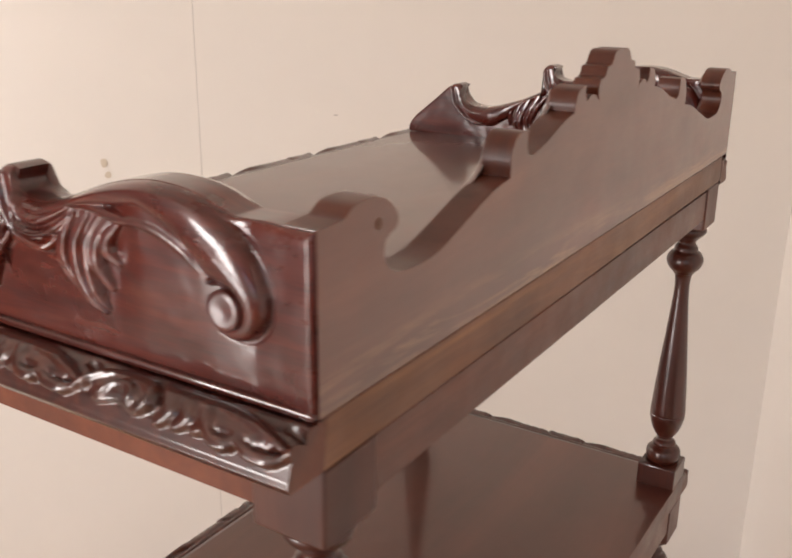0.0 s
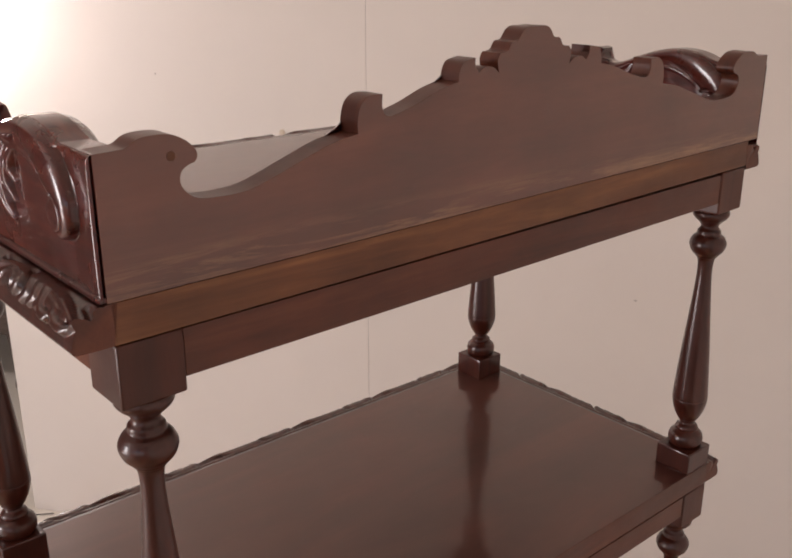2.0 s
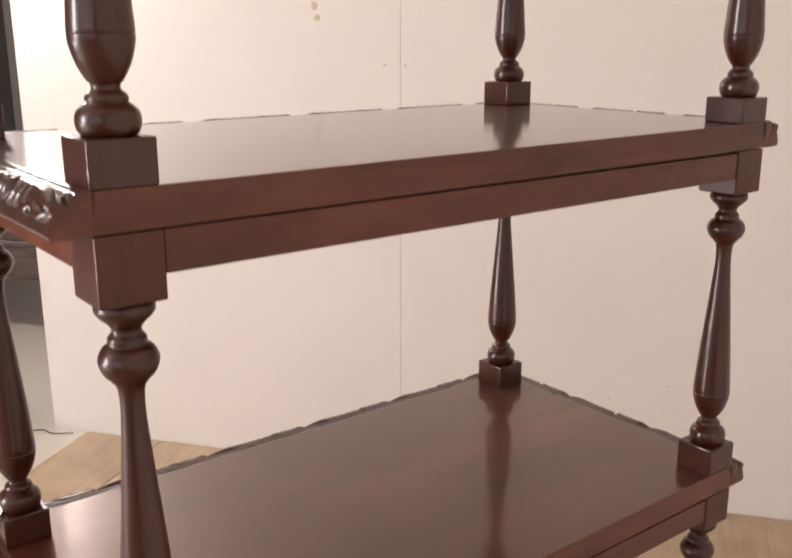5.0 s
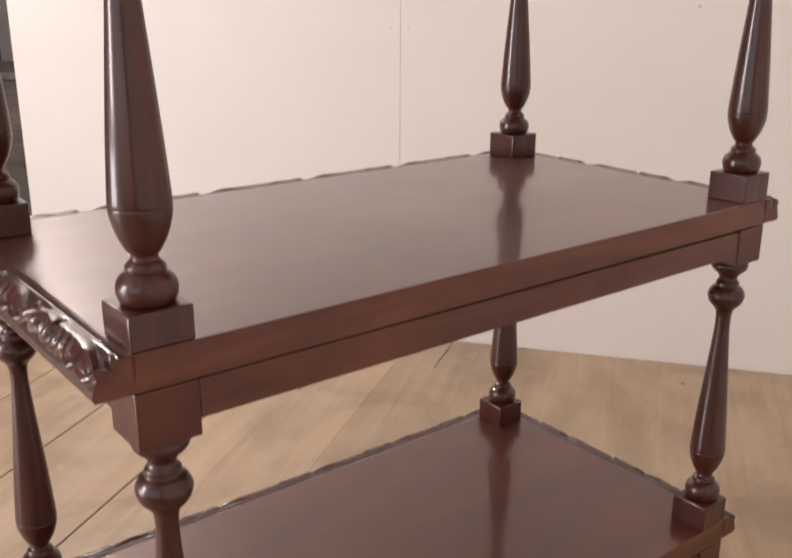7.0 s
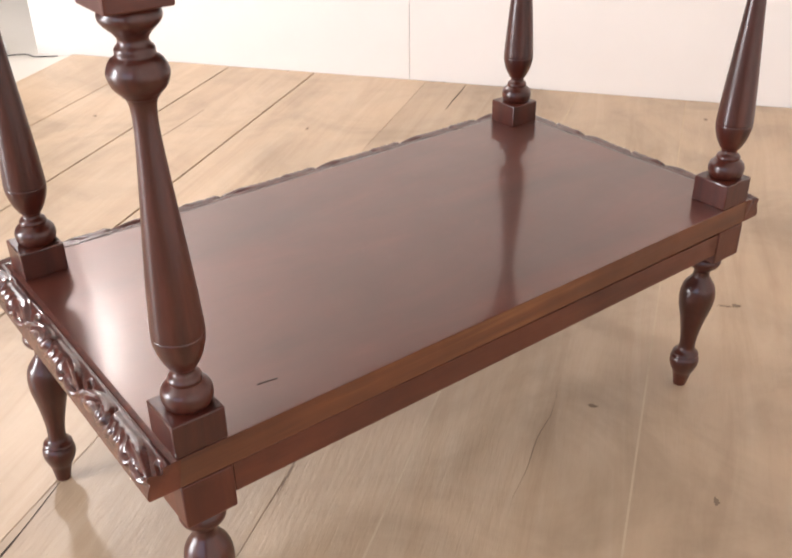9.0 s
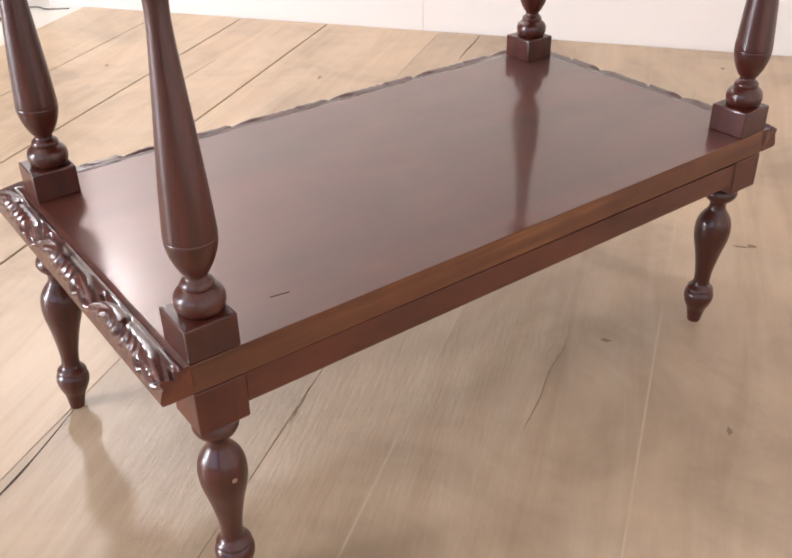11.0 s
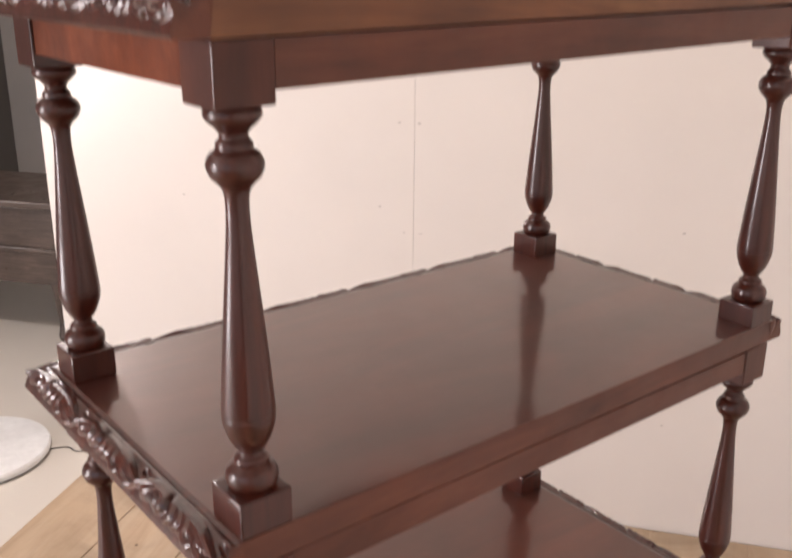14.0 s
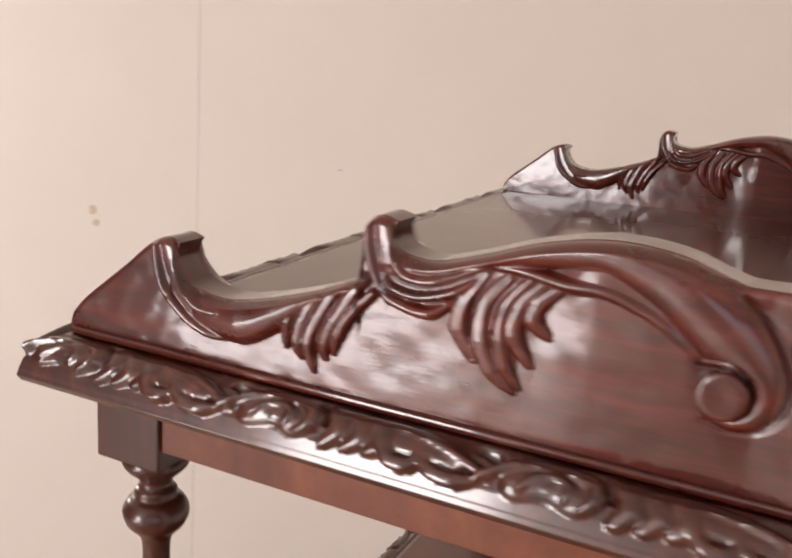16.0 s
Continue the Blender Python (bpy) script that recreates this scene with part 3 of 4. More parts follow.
for tier in range(3):
    for n, (cx, cy) in enumerate(corners):
        cy += INSET[tier] if n == 2 else 0.0
        sway = (INSET[tier + 1] - INSET[tier]) / 0.29 if n == 2 else 0.0
        z0, z1 = TIERS[tier] + HEADS.get((tier, n), BLOCK), TIERS[tier + 1] - FEET.get((tier + 1, n), FOOT)
        up = lift(cx + W / 2, cy + W / 2) if tier == 2 else 0.0
        k = (z1 + up - z0) / 0.2820
        ob = part("turned_post", lathe([(z * k, r) for z, r in POST]), M_POST, stand, "", 50)
        off = ((0.003, 0.003), (0.001, 0.001), (0.001, 0.002))[tier][cx > 0]    # turned a little off the block centres
        ob.matrix_local = Matrix.Translation((off, 0, 0)) @ Matrix(((1, 0, (SHIFT[tier + 1] - SHIFT[tier]) / 0.29, cx + W / 2 + SHIFT[tier]), (0, 1, sway, cy + W / 2), (0, 0, 1, z0), (0, 0, 0, 1)))
leg_mesh = None
for cx, cy in corners:
    if leg_mesh is None:
        ob = part("leg", lathe(LEG), M_POST, stand, "short turned leg on a peg foot", 50)
        leg_mesh = ob.data
    else:
        ob = new("leg", leg_mesh)
        ob.parent = stand
        ob["label"] = "short turned leg on a peg foot"
    lean, tilt = (-0.030, -0.004) if cx == 0 and cy > 0 else (0.0, 0.010) if cx > 0 and cy == 0 else (0.0, 0.0)   # two legs have worked loose
    ob.matrix_local = Matrix(((1, 0, -lean / 0.194, cx + W / 2 + lean), (0, 1, -tilt / 0.194, cy + W / 2 + tilt), (0, 0, 1, 0), (0, 0, 0, 1)))

bm = box(-0.009, 0.009, -0.0006, 0.0006, 0.0, 0.0003)
scratch = part("scratch", bm, M_GAP, stand, "short dark scratch in the polish")
scratch.matrix_local = pose(0.1045, 0.044, TIERS[0], 0, 0, -9)

chip = part("chip", lathe([(-0.0006, 0.0020), (0.0, 0.0026), (0.0003, 0.0014), (0.0004, 0.0004)], 10, step=2), M_KNOCK, stand, "small pale chip in the polish")
chip.matrix_local = look((W / 2 + 0.0005, W / 2 - 0.0212, 0.137), (W / 2 + 0.0005, W / 2, 0.137))

# ---- top gallery ----
ZT = TIERS[3]
GX0, GX1, GTH = -0.002, 0.737, 0.020
MID = (GX0 + GX1) / 2
# half of the back board's outline, from its lower end to the middle, in smooth runs
HALF = [
    [(GX0, 0.0), (GX0, 0.0885)],
    [(GX0, 0.0885), (0.012, 0.0888), (0.019, 0.0895), (0.026, 0.0935), (0.036, 0.0945), (0.047, 0.0935), (0.057, 0.0885), (0.0632, 0.0815), (0.0622, 0.0758), (0.0570, 0.0738), (0.0525, 0.0708), (0.0510, 0.0650), (0.0540, 0.0585), (0.0620, 0.0530), (0.0750, 0.0512),
     (0.100, 0.0520), (0.130, 0.0612), (0.162, 0.0735), (0.1840, 0.0785)],
    [(0.1840, 0.0785), (0.1838, 0.0880), (0.1870, 0.0985), (0.1945, 0.1040), (0.2045, 0.1042)],
    [(0.2045, 0.1042), (0.2040, 0.0965), (0.2065, 0.0900), (0.2130, 0.0882)],
    [(0.2130, 0.0882), (0.2330, 0.0935), (0.2560, 0.1020), (0.2750, 0.1065)],
    [(0.2750, 0.1065), (0.2755, 0.1130), (0.2800, 0.1200), (0.2915, 0.1225)],
    [(0.2915, 0.1225), (0.2920, 0.1160), (0.2960, 0.1115)],
    [(0.2960, 0.1115), (0.3030, 0.1150), (0.3130, 0.1145), (0.3200, 0.1100)],
    [(0.3200, 0.1100), (0.3180, 0.1190), (0.3210, 0.1245)],
    [(0.3210, 0.1245), (0.3300, 0.1260), (0.3350, 0.1320), (0.3430, 0.1335), (0.3490, 0.1400), (0.3560, 0.1430), (MID, 0.1432)],
]
def eased(q):
    """The steps of the crest stand a little lower and nearer the middle than a plain scroll would."""
    x, b = q
    return (x + float(np.interp(x, (0.15, 0.2045, 0.2915, 0.335, MID), (0.0, 0.0045, 0.0080, 0.004, 0.0))), b - float(np.interp(x, (0.13, 0.2045, 0.2915, MID), (0.0, 0.0036, 0.0042, 0.0058))))


half = []
for run in HALF:
    run = [eased(q) for q in run]
    pts = spline(run, 5) if len(run) > 2 else [Vector(q) for q in run]
    half += pts[:-1]
outline = half + [Vector((MID, 0.1374))] + [Vector((2 * MID - q.x, q.y)) for q in half[::-1]]
back_board = part("back_gallery", extruded(outline, lambda a, b, h: Vector((a, 0.0004 + h, ZT + 0.0001 + b + RISE * a)), GTH - 0.0003, 0.0011), [M_BACK, M_BLOCK, M_CARVED], stand, "scroll-topped back board with a central crest")

for f in back_board.data.polygons:
    if abs(f.normal.y) < 0.6:
        f.material_index = 2 if f.center.x < GX0 + 0.003 or f.center.x > GX1 - 0.003 else 1

dowel = part("dowel", lathe([(-0.0006, 0.0030), (0.0002, 0.0030), (0.0005, 0.0024), (0.0006, 0.0004)], 14, step=2), M_EDGE, back_board, "small pale dowel end")
dowel.matrix_local = Matrix.Translation((0.046, 0.0004, ZT + 0.0815)) @ Matrix.Rotation(radians(90), 4, "X")

# carved front of the back board: scrolls and leaf ribs
def front_rib(points, widths, heights, sgn):
    bm = bmesh.new()
    stroke(bm, [(MID + sgn * (p[0] - MID), p[1]) for p in [eased(q) for q in points]], widths, heights, lambda a, b, h: Vector((a, GTH - 0.0010 + h, ZT + b + lift(a, GTH))))
    part("carved_rib", bm, M_CARVED, back_board, "", 60)


for sgn in (1, -1):
    front_rib([(0.060, 0.080), (0.048, 0.086), (0.036, 0.082), (0.033, 0.070), (0.042, 0.058), (0.060, 0.047), (0.090, 0.044), (0.125, 0.052), (0.160, 0.066), (0.186, 0.080), (0.194, 0.097)], [0.008, 0.012, 0.014, 0.012, 0.012, 0.010, 0.010, 0.010, 0.010, 0.012, 0.010], [0.004, 0.006, 0.006, 0.005], sgn)
    front_rib([(0.205, 0.080), (0.230, 0.086), (0.262, 0.098), (0.280, 0.108), (0.286, 0.118)], [0.008, 0.009, 0.010, 0.010], [0.004, 0.005, 0.006], sgn)
    for k in range(4):
        front_rib([(0.300 - 0.004 * k, 0.104 - 0.004 * k), (0.285 - 0.008 * k, 0.090 - 0.005 * k), (0.262 - 0.009 * k, 0.078 - 0.010 * k)], [0.007, 0.006, 0.002], [0.004, 0.004, 0.001], sgn)
        front_rib([(0.356 - 0.005 * k, 0.120 - 0.010 * k), (0.340 - 0.006 * k, 0.108 - 0.012 * k), (0.330 - 0.008 * k, 0.088 - 0.014 * k)], [0.008, 0.008, 0.002], [0.005, 0.005, 0.001], sgn)

# end boards: outline over y, sloping down to the front with two leaf hooks
END = [
    [(0.0196, 0.0), (0.0196, 0.0884)],
    [(0.0196, 0.0884), (0.028, 0.0887), (0.036, 0.0885), (0.0460, 0.0885)],
    [(0.0460, 0.0885), (0.056, 0.0915), (0.070, 0.0962), (0.088, 0.0985), (0.106, 0.0978), (0.130, 0.0925), (0.155, 0.0835), (0.174, 0.0775), (0.186, 0.0770), (0.1960, 0.0800), (0.1990, 0.0860), (0.1965, 0.0920)],
    [(0.1965, 0.0920), (0.2050, 0.0938), (0.2110, 0.0905), (0.2138, 0.0820), (0.2135, 0.0720), (0.2130, 0.0630)],
    [(0.2130, 0.0630), (0.235, 0.0530), (0.262, 0.0440), (0.285, 0.0385), (0.300, 0.0385), (0.3135, 0.0425), (0.3200, 0.0500), (0.3225, 0.0565), (0.3195, 0.0625)],
    [(0.3195, 0.0625), (0.3270, 0.0645), (0.3350, 0.0622), (0.3440, 0.0560), (0.3560, 0.0455), (0.3720, 0.0325), (0.3870, 0.0200), (0.3960, 0.0085), (0.3970, 0.0)],
]
end_outline = []
for run in END:
    pts = spline(run, 5) if len(run) > 2 else [Vector(q) for q in run]
    end_outline += pts[:-1]
end_outline.append(Vector((0.3970, 0.0)))


def panel_height(y):
    """Height of the end board's outline over y, below any overhang of the hooks."""
    best = 1.0
    for p, q in zip(end_outline, end_outline[1:]):
        if min(p.x, q.x) <= y <= max(p.x, q.x) and abs(p.x - q.x) > 1e-7:
            b = p.y + (q.y - p.y) * (y - p.x) / (q.x - p.x)
            best = min(best, b) if b > 0.001 else best
    return best if best < 1.0 else 0.0884


class Relief:
    """A carved face as heights over a grid; each group of ribs is cut as a piece of its own."""

    def __init__(self, step_y, rows):
        ys = np.arange(0.0006, 0.3955, step_y)
        tops = np.array([panel_height(float(y)) for y in ys]) - 0.0004
        t = np.linspace(0, 1, rows)
        self.y = np.repeat(ys[:, None], rows, 1)
        self.b = 0.0012 + (tops[:, None] - 0.0012) * t[None, :]
        self.edge = (tops[:, None] - self.b)
        wave = np.array([[noise.noise((y * 34, b * 46, 3.1)) + 0.5 * noise.noise((y * 90, b * 110, 9.4)) for b in row] for y, row in zip(ys, self.b)])
        # the ground leans over beside the scroll and swells to the back corner,
        # tilts added to steer where its reflections turn bright and dark
        lean = np.clip((0.128 - self.y) / 0.026, 0, 1) * np.clip((self.y - 0.036) / 0.030, 0, 1)
        rise = 0.075 * np.maximum(0.036 - self.y, 0.0)
        self.h = 0.0007 + 0.00030 * wave + rise + 0.060 * self.b * lean * lean * (3 - 2 * lean)
        self.who = np.zeros(self.h.shape, int)

    def reach(self, points, radii):
        """Distance to a curve over its radius, and the share of its length, at every grid point."""
        p = np.array([tuple(q) for q in spline(points, 7)])
        n = len(p)
        r = np.interp(np.linspace(0, 1, n), np.linspace(0, 1, len(radii)), radii)
        near, share = np.full(self.h.shape, 9.0), np.zeros(self.h.shape)
        for k in range(n - 1):
            a, ab = p[k], p[k + 1] - p[k]
            q = np.clip(((self.y - a[0]) * ab[0] + (self.b - a[1]) * ab[1]) / (ab @ ab + 1e-12), 0, 1)
            d = np.hypot(self.y - a[0] - q * ab[0], self.b - a[1] - q * ab[1]) / (r[k] + (r[k + 1] - r[k]) * q)
            share = np.where(d < near, (k + q) / (n - 1), share)
            near = np.minimum(near, d)
        return near, share

    def rib(self, group, points, radii, tops, power=0.5, scoop=0.0):
        """A raised rib of changing width and height; scoop hollows it along its middle."""
        d, t = self.reach(points, radii)
        top = np.interp(t, np.linspace(0, 1, len(tops)), tops)
        body = top * np.clip(1 - d * d, 0, 1) ** power - scoop * np.clip(1 - (d / 0.55) ** 2, 0, 1)
        body = np.where(d < 1, body, -1)
        self.who = np.where(body > self.h, group, self.who)
        self.h = np.maximum(self.h, body)

    def groove(self, points, radii, depth):
        d, t = self.reach(points, radii)
        self.h = np.maximum(self.h - depth * np.sqrt(np.clip(1 - d * d, 0, 1)), 0.0003)

    def meshes(self, facing):
        """One mesh for each group, with x outwards by facing; the top rim is turned in."""
        h = self.h * np.clip(np.minimum(self.edge, 1.2 * self.y) / 0.0034, 0, 1) ** 0.5 + 0.0002
        ny, nb = h.shape
        at = np.stack([facing * h, self.y, self.b], 2)
        rim = np.stack([np.full(ny, -facing * 0.0015), self.y[:, -1], self.b[:, -1]], 1)
        at = np.concatenate([at, rim[:, None, :]], 1).reshape(-1, 3)
        rows = nb + 1
        i, j = np.meshgrid(np.arange(ny - 1), np.arange(nb), indexing="ij")
        quads = np.stack([i * rows + j, (i + 1) * rows + j, (i + 1) * rows + j + 1, i * rows + j + 1], 2).reshape(-1, 4)
        who = self.who[:-1, :]
        owner = np.maximum(who, self.who[1:, :]).reshape(-1)
        if facing < 0:
            quads = quads[:, ::-1]
        out = {}
        for g in np.unique(owner):
            mine = quads[owner == g]
            used, index = np.unique(mine, return_inverse=True)
            me = bpy.data.meshes.new("carving")
            me.from_pydata(at[used].tolist(), [], index.reshape(-1, 4).tolist())
            me.materials.append(M_CARVED)
            me.shade_smooth()
            out[int(g)] = me
        return out


PIECES = ("panel", "c_scroll", "scroll_eye", "acanthus_leaf", "acanthus_leaf", "hook_leaf", "hook_leaf")
PIECE_LABELS = ("hand-cut ground with old streaky polish", "broad C-scroll rolled into an eye", "", "hanging fluted leaf", "hanging fluted leaf", "curled leaf hook", "curled leaf hook")


def carve(r):
    """C-scroll with its eye, two hanging leaves and the two curled hooks."""
    # stems and hooks
    r.rib(6, [(0.302, 0.0290), (0.280, 0.0285), (0.259, 0.0375), (0.242, 0.0470), (0.212, 0.0620)], [0.009, 0.0125, 0.0095, 0.007, 0.004], [0.0060, 0.0078, 0.0074, 0.0066, 0.004], 0.5)
    r.rib(6, [(0.3290, 0.0600), (0.3215, 0.0430), (0.3090, 0.0290), (0.2930, 0.0240)], [0.0085, 0.0095, 0.0090, 0.006], [0.0036, 0.0040, 0.0046, 0.0040])
    r.rib(6, [(0.3330, 0.0600), (0.3275, 0.0400), (0.3130, 0.0255), (0.2990, 0.0190), (0.2860, 0.0185)], [0.0030, 0.0036, 0.0038, 0.0034, 0.002], [0.0062, 0.0074, 0.0070, 0.0060, 0.003])
    r.rib(6, [(0.3205, 0.0610), (0.3165, 0.0450), (0.3060, 0.0330), (0.2930, 0.0310)], [0.0026, 0.0032, 0.0034, 0.003], [0.0064, 0.0078, 0.0082, 0.0076])
    r.rib(5, [(0.2040, 0.0900), (0.2005, 0.0770), (0.1930, 0.0680), (0.1700, 0.0660), (0.1520, 0.0770)], [0.0085, 0.0095, 0.0095, 0.0095, 0.006], [0.0038, 0.0044, 0.0048, 0.0048, 0.004])
    r.rib(5, [(0.2100, 0.0880), (0.2075, 0.0740), (0.1990, 0.0590), (0.1870, 0.0540), (0.1760, 0.0535), (0.1680, 0.0590)], [0.0030, 0.0036, 0.0036, 0.0036, 0.0034, 0.002], [0.0060, 0.0074, 0.0076, 0.0076, 0.0070, 0.003])
    r.rib(5, [(0.2005, 0.0700), (0.1985, 0.0655), (0.1940, 0.0620), (0.1810, 0.0605), (0.1640, 0.0660), (0.1500, 0.0770)], [0.0024, 0.0028, 0.0030, 0.0032, 0.0032, 0.002], [0.0056, 0.0070, 0.0080, 0.0082, 0.0078, 0.004])
    r.rib(5, [(0.1975, 0.0880), (0.1950, 0.0760), (0.1890, 0.0690), (0.1740, 0.0690), (0.1500, 0.0800)], [0.0026, 0.0032, 0.0034, 0.0034, 0.002], [0.0062, 0.0076, 0.0086, 0.0086, 0.005])
    # the leaf beside the front hook
    r.rib(4, [(0.232, 0.050), (0.236, 0.036), (0.238, 0.025)], [0.011, 0.011, 0.005], [0.0040, 0.0042, 0.002])
    r.rib(4, [(0.246, 0.0480), (0.2515, 0.0345), (0.2525, 0.0215)], [0.0036, 0.0040, 0.0018], [0.0070, 0.0068, 0.0035], 0.5, 0.0008)
    r.rib(4, [(0.235, 0.0520), (0.2425, 0.0380), (0.2455, 0.0250), (0.2435, 0.0175)], [0.0036, 0.0044, 0.0040, 0.0014], [0.0066, 0.0072, 0.0066, 0.0035], 0.5, 0.0009)
    r.rib(4, [(0.225, 0.0560), (0.2330, 0.0420), (0.2390, 0.0260), (0.2360, 0.0115)], [0.0034, 0.0046, 0.0044, 0.0012], [0.0062, 0.0078, 0.0074, 0.0035], 0.5, 0.0010)
    r.rib(4, [(0.215, 0.0570), (0.2250, 0.0410), (0.2305, 0.0280), (0.2300, 0.0195)], [0.0032, 0.0044, 0.0042, 0.0016], [0.0060, 0.0074, 0.0066, 0.0035], 0.5, 0.0009)
    r.rib(4, [(0.206, 0.0570), (0.2165, 0.0455), (0.2235, 0.0330), (0.2255, 0.0230)], [0.0024, 0.0036, 0.0038, 0.0014], [0.0055, 0.0066, 0.0062, 0.003], 0.5, 0.0006)
    # the leaf under the scroll
    r.rib(3, [(0.142, 0.070), (0.145, 0.052), (0.139, 0.036)], [0.014, 0.0125, 0.004], [0.0040, 0.0044, 0.002])
    r.rib(3, [(0.152, 0.0760), (0.1605, 0.0620), (0.1620, 0.0490), (0.1545, 0.0365)], [0.0034, 0.0046, 0.0050, 0.0026], [0.0060, 0.0074, 0.0072, 0.0045], 0.5, 0.0012)
    r.rib(3, [(0.141, 0.0760), (0.1505, 0.0620), (0.1510, 0.0460), (0.1450, 0.0330), (0.1350, 0.0245)], [0.0030, 0.0044, 0.0052, 0.0044, 0.0012], [0.0060, 0.0080, 0.0082, 0.0072, 0.004], 0.5, 0.0012)
    r.rib(3, [(0.131, 0.0765), (0.1410, 0.0630), (0.1420, 0.0480), (0.1390, 0.0360), (0.1325, 0.0270)], [0.0028, 0.0040, 0.0044, 0.0036, 0.0012], [0.0060, 0.0078, 0.0080, 0.0070, 0.004], 0.5, 0.0008)
    r.rib(3, [(0.124, 0.0770), (0.1345, 0.0640), (0.1365, 0.0510), (0.1285, 0.0385)], [0.0026, 0.0042, 0.0046, 0.0018], [0.0056, 0.0074, 0.0074, 0.004], 0.5, 0.0010)
    r.rib(3, [(0.116, 0.0770), (0.1265, 0.0670), (0.1285, 0.0590), (0.1215, 0.0530)], [0.0026, 0.0042, 0.0046, 0.0018], [0.0054, 0.0070, 0.0068, 0.004], 0.5, 0.0009)
    # the scroll: a broad rolled band, an inner fillet, the turned eye
    r.rib(1, [(0.150, 0.0800), (0.134, 0.0800), (0.116, 0.0775), (0.100, 0.0775), (0.086, 0.0735), (0.074, 0.0675), (0.064, 0.0580)], [0.0020, 0.0030, 0.0036, 0.0040, 0.0042, 0.0040, 0.002], [0.0050, 0.0066, 0.0070, 0.0070, 0.0066, 0.0060, 0.004])
    r.rib(1, [(0.206, 0.0690), (0.180, 0.0740), (0.150, 0.0855), (0.117, 0.0915), (0.100, 0.0930), (0.083, 0.0890), (0.067, 0.0815), (0.0510, 0.0700), (0.0400, 0.0605), (0.0335, 0.0510), (0.0350, 0.0410), (0.0430, 0.0355), (0.0520, 0.0370)],
          [0.0040, 0.0062, 0.0068, 0.0078, 0.0084, 0.0108, 0.0130, 0.0145, 0.0110, 0.0078, 0.0070, 0.0056, 0.0045], [0.0040, 0.0068, 0.0080, 0.0084, 0.0088, 0.0094, 0.0100, 0.0102, 0.0098, 0.0092, 0.0086, 0.0080, 0.0072], 0.36)
    r.rib(2, [(0.0495, 0.0448), (0.0485, 0.0448)], [0.0093, 0.0093], [0.0084, 0.0084], 0.10)
    r.groove([(0.0600, 0.0560), (0.0500, 0.0572), (0.0415, 0.0535), (0.0385, 0.0465), (0.0410, 0.0395), (0.0460, 0.0365)], [0.0012, 0.0026, 0.0026, 0.0022, 0.0016, 0.0006], 0.0070)
    # the line cut round the outside of the scroll
    r.groove([(0.0470, 0.0850), (0.0350, 0.0760), (0.0268, 0.0640), (0.0238, 0.0520), (0.0262, 0.0400), (0.0340, 0.0315), (0.0440, 0.0292), (0.0560, 0.0320)], [0.0012, 0.0014, 0.0014, 0.0014, 0.0013, 0.0012, 0.0012, 0.0006], 0.0012)
    return r


fine, coarse = carve(Relief(0.0008, 132)), carve(Relief(0.0024, 44))
OUTER, INNER = fine.meshes(-1), coarse.meshes(1)
for meshes, facing in ((OUTER, -1), (INNER, 1)):
    # the eye is turned: a flat disc with a softened rim
    bm = lathe([(0.0, 0.0101), (0.0066, 0.0101), (0.0078, 0.0097), (0.0083, 0.0088), (0.0084, 0.0070), (0.0082, 0.0030), (0.0081, 0.0003)], 40, step=2)
    bm.transform(Matrix.Translation((0, 0.0490, 0.0448)) @ Matrix.Rotation(facing * radians(90), 4, "Y"))
    bm.to_mesh(meshes[2])
    bm.free()
    meshes[2].shade_smooth()


def end_gallery(outer_x, inward):
    z = ZT + lift(outer_x, D)
    board = part("end_gallery", extruded(end_outline, lambda a, b, h: Vector((outer_x + inward * h, a, z + 0.0002 + b)), GTH, 0.0016, lambda e: max(v.co.y for v in e.verts) > 0.0197), M_CARVED, stand, "carved end board sloping down to the front")
    for meshes, x in ((OUTER, min(outer_x, outer_x + inward * GTH)), (INNER, max(outer_x, outer_x + inward * GTH))):
        for g, me in meshes.items():
            ob = new(PIECES[g], me)
            ob.parent, ob.location = board, (x, 0, z + 0.0002)
            if PIECE_LABELS[g]:
                ob["label"] = PIECE_LABELS[g]
    xs = sorted((outer_x + inward * 0.004, outer_x - inward * 0.0045))
    part("base_bead", box(xs[0], xs[1], 0.0010, 0.3935, z, z + 0.0042, 0.0016, 3), M_CARVED, board)


end_gallery(GX0, 1)
end_gallery(GX1, -1)

# scalloped drop below the front of the top shelf
drop = [Vector((0.190, 0.0))]
lobes = []
for k in range(1, 40):
    x = 0.190 + k * 0.0090
    c = max(1 - abs(x - 0.3675) / 0.20, 0.0)
    lobes.append((x, -0.018 - 0.022 * c - 0.0042 * abs(math.sin(k * math.pi / 3.2)) * (0.4 + c)))
drop += spline(lobes, 3) + [Vector((0.545, 0.0))]
part("scalloped_drop", extruded([Vector(q) for q in drop], lambda a, b, h: Vector((a, D - 0.016 + h, ZT - APRON + 0.002 + b)), 0.014, 0.001), M_CARVED, stand, "scalloped carved drop under the front")

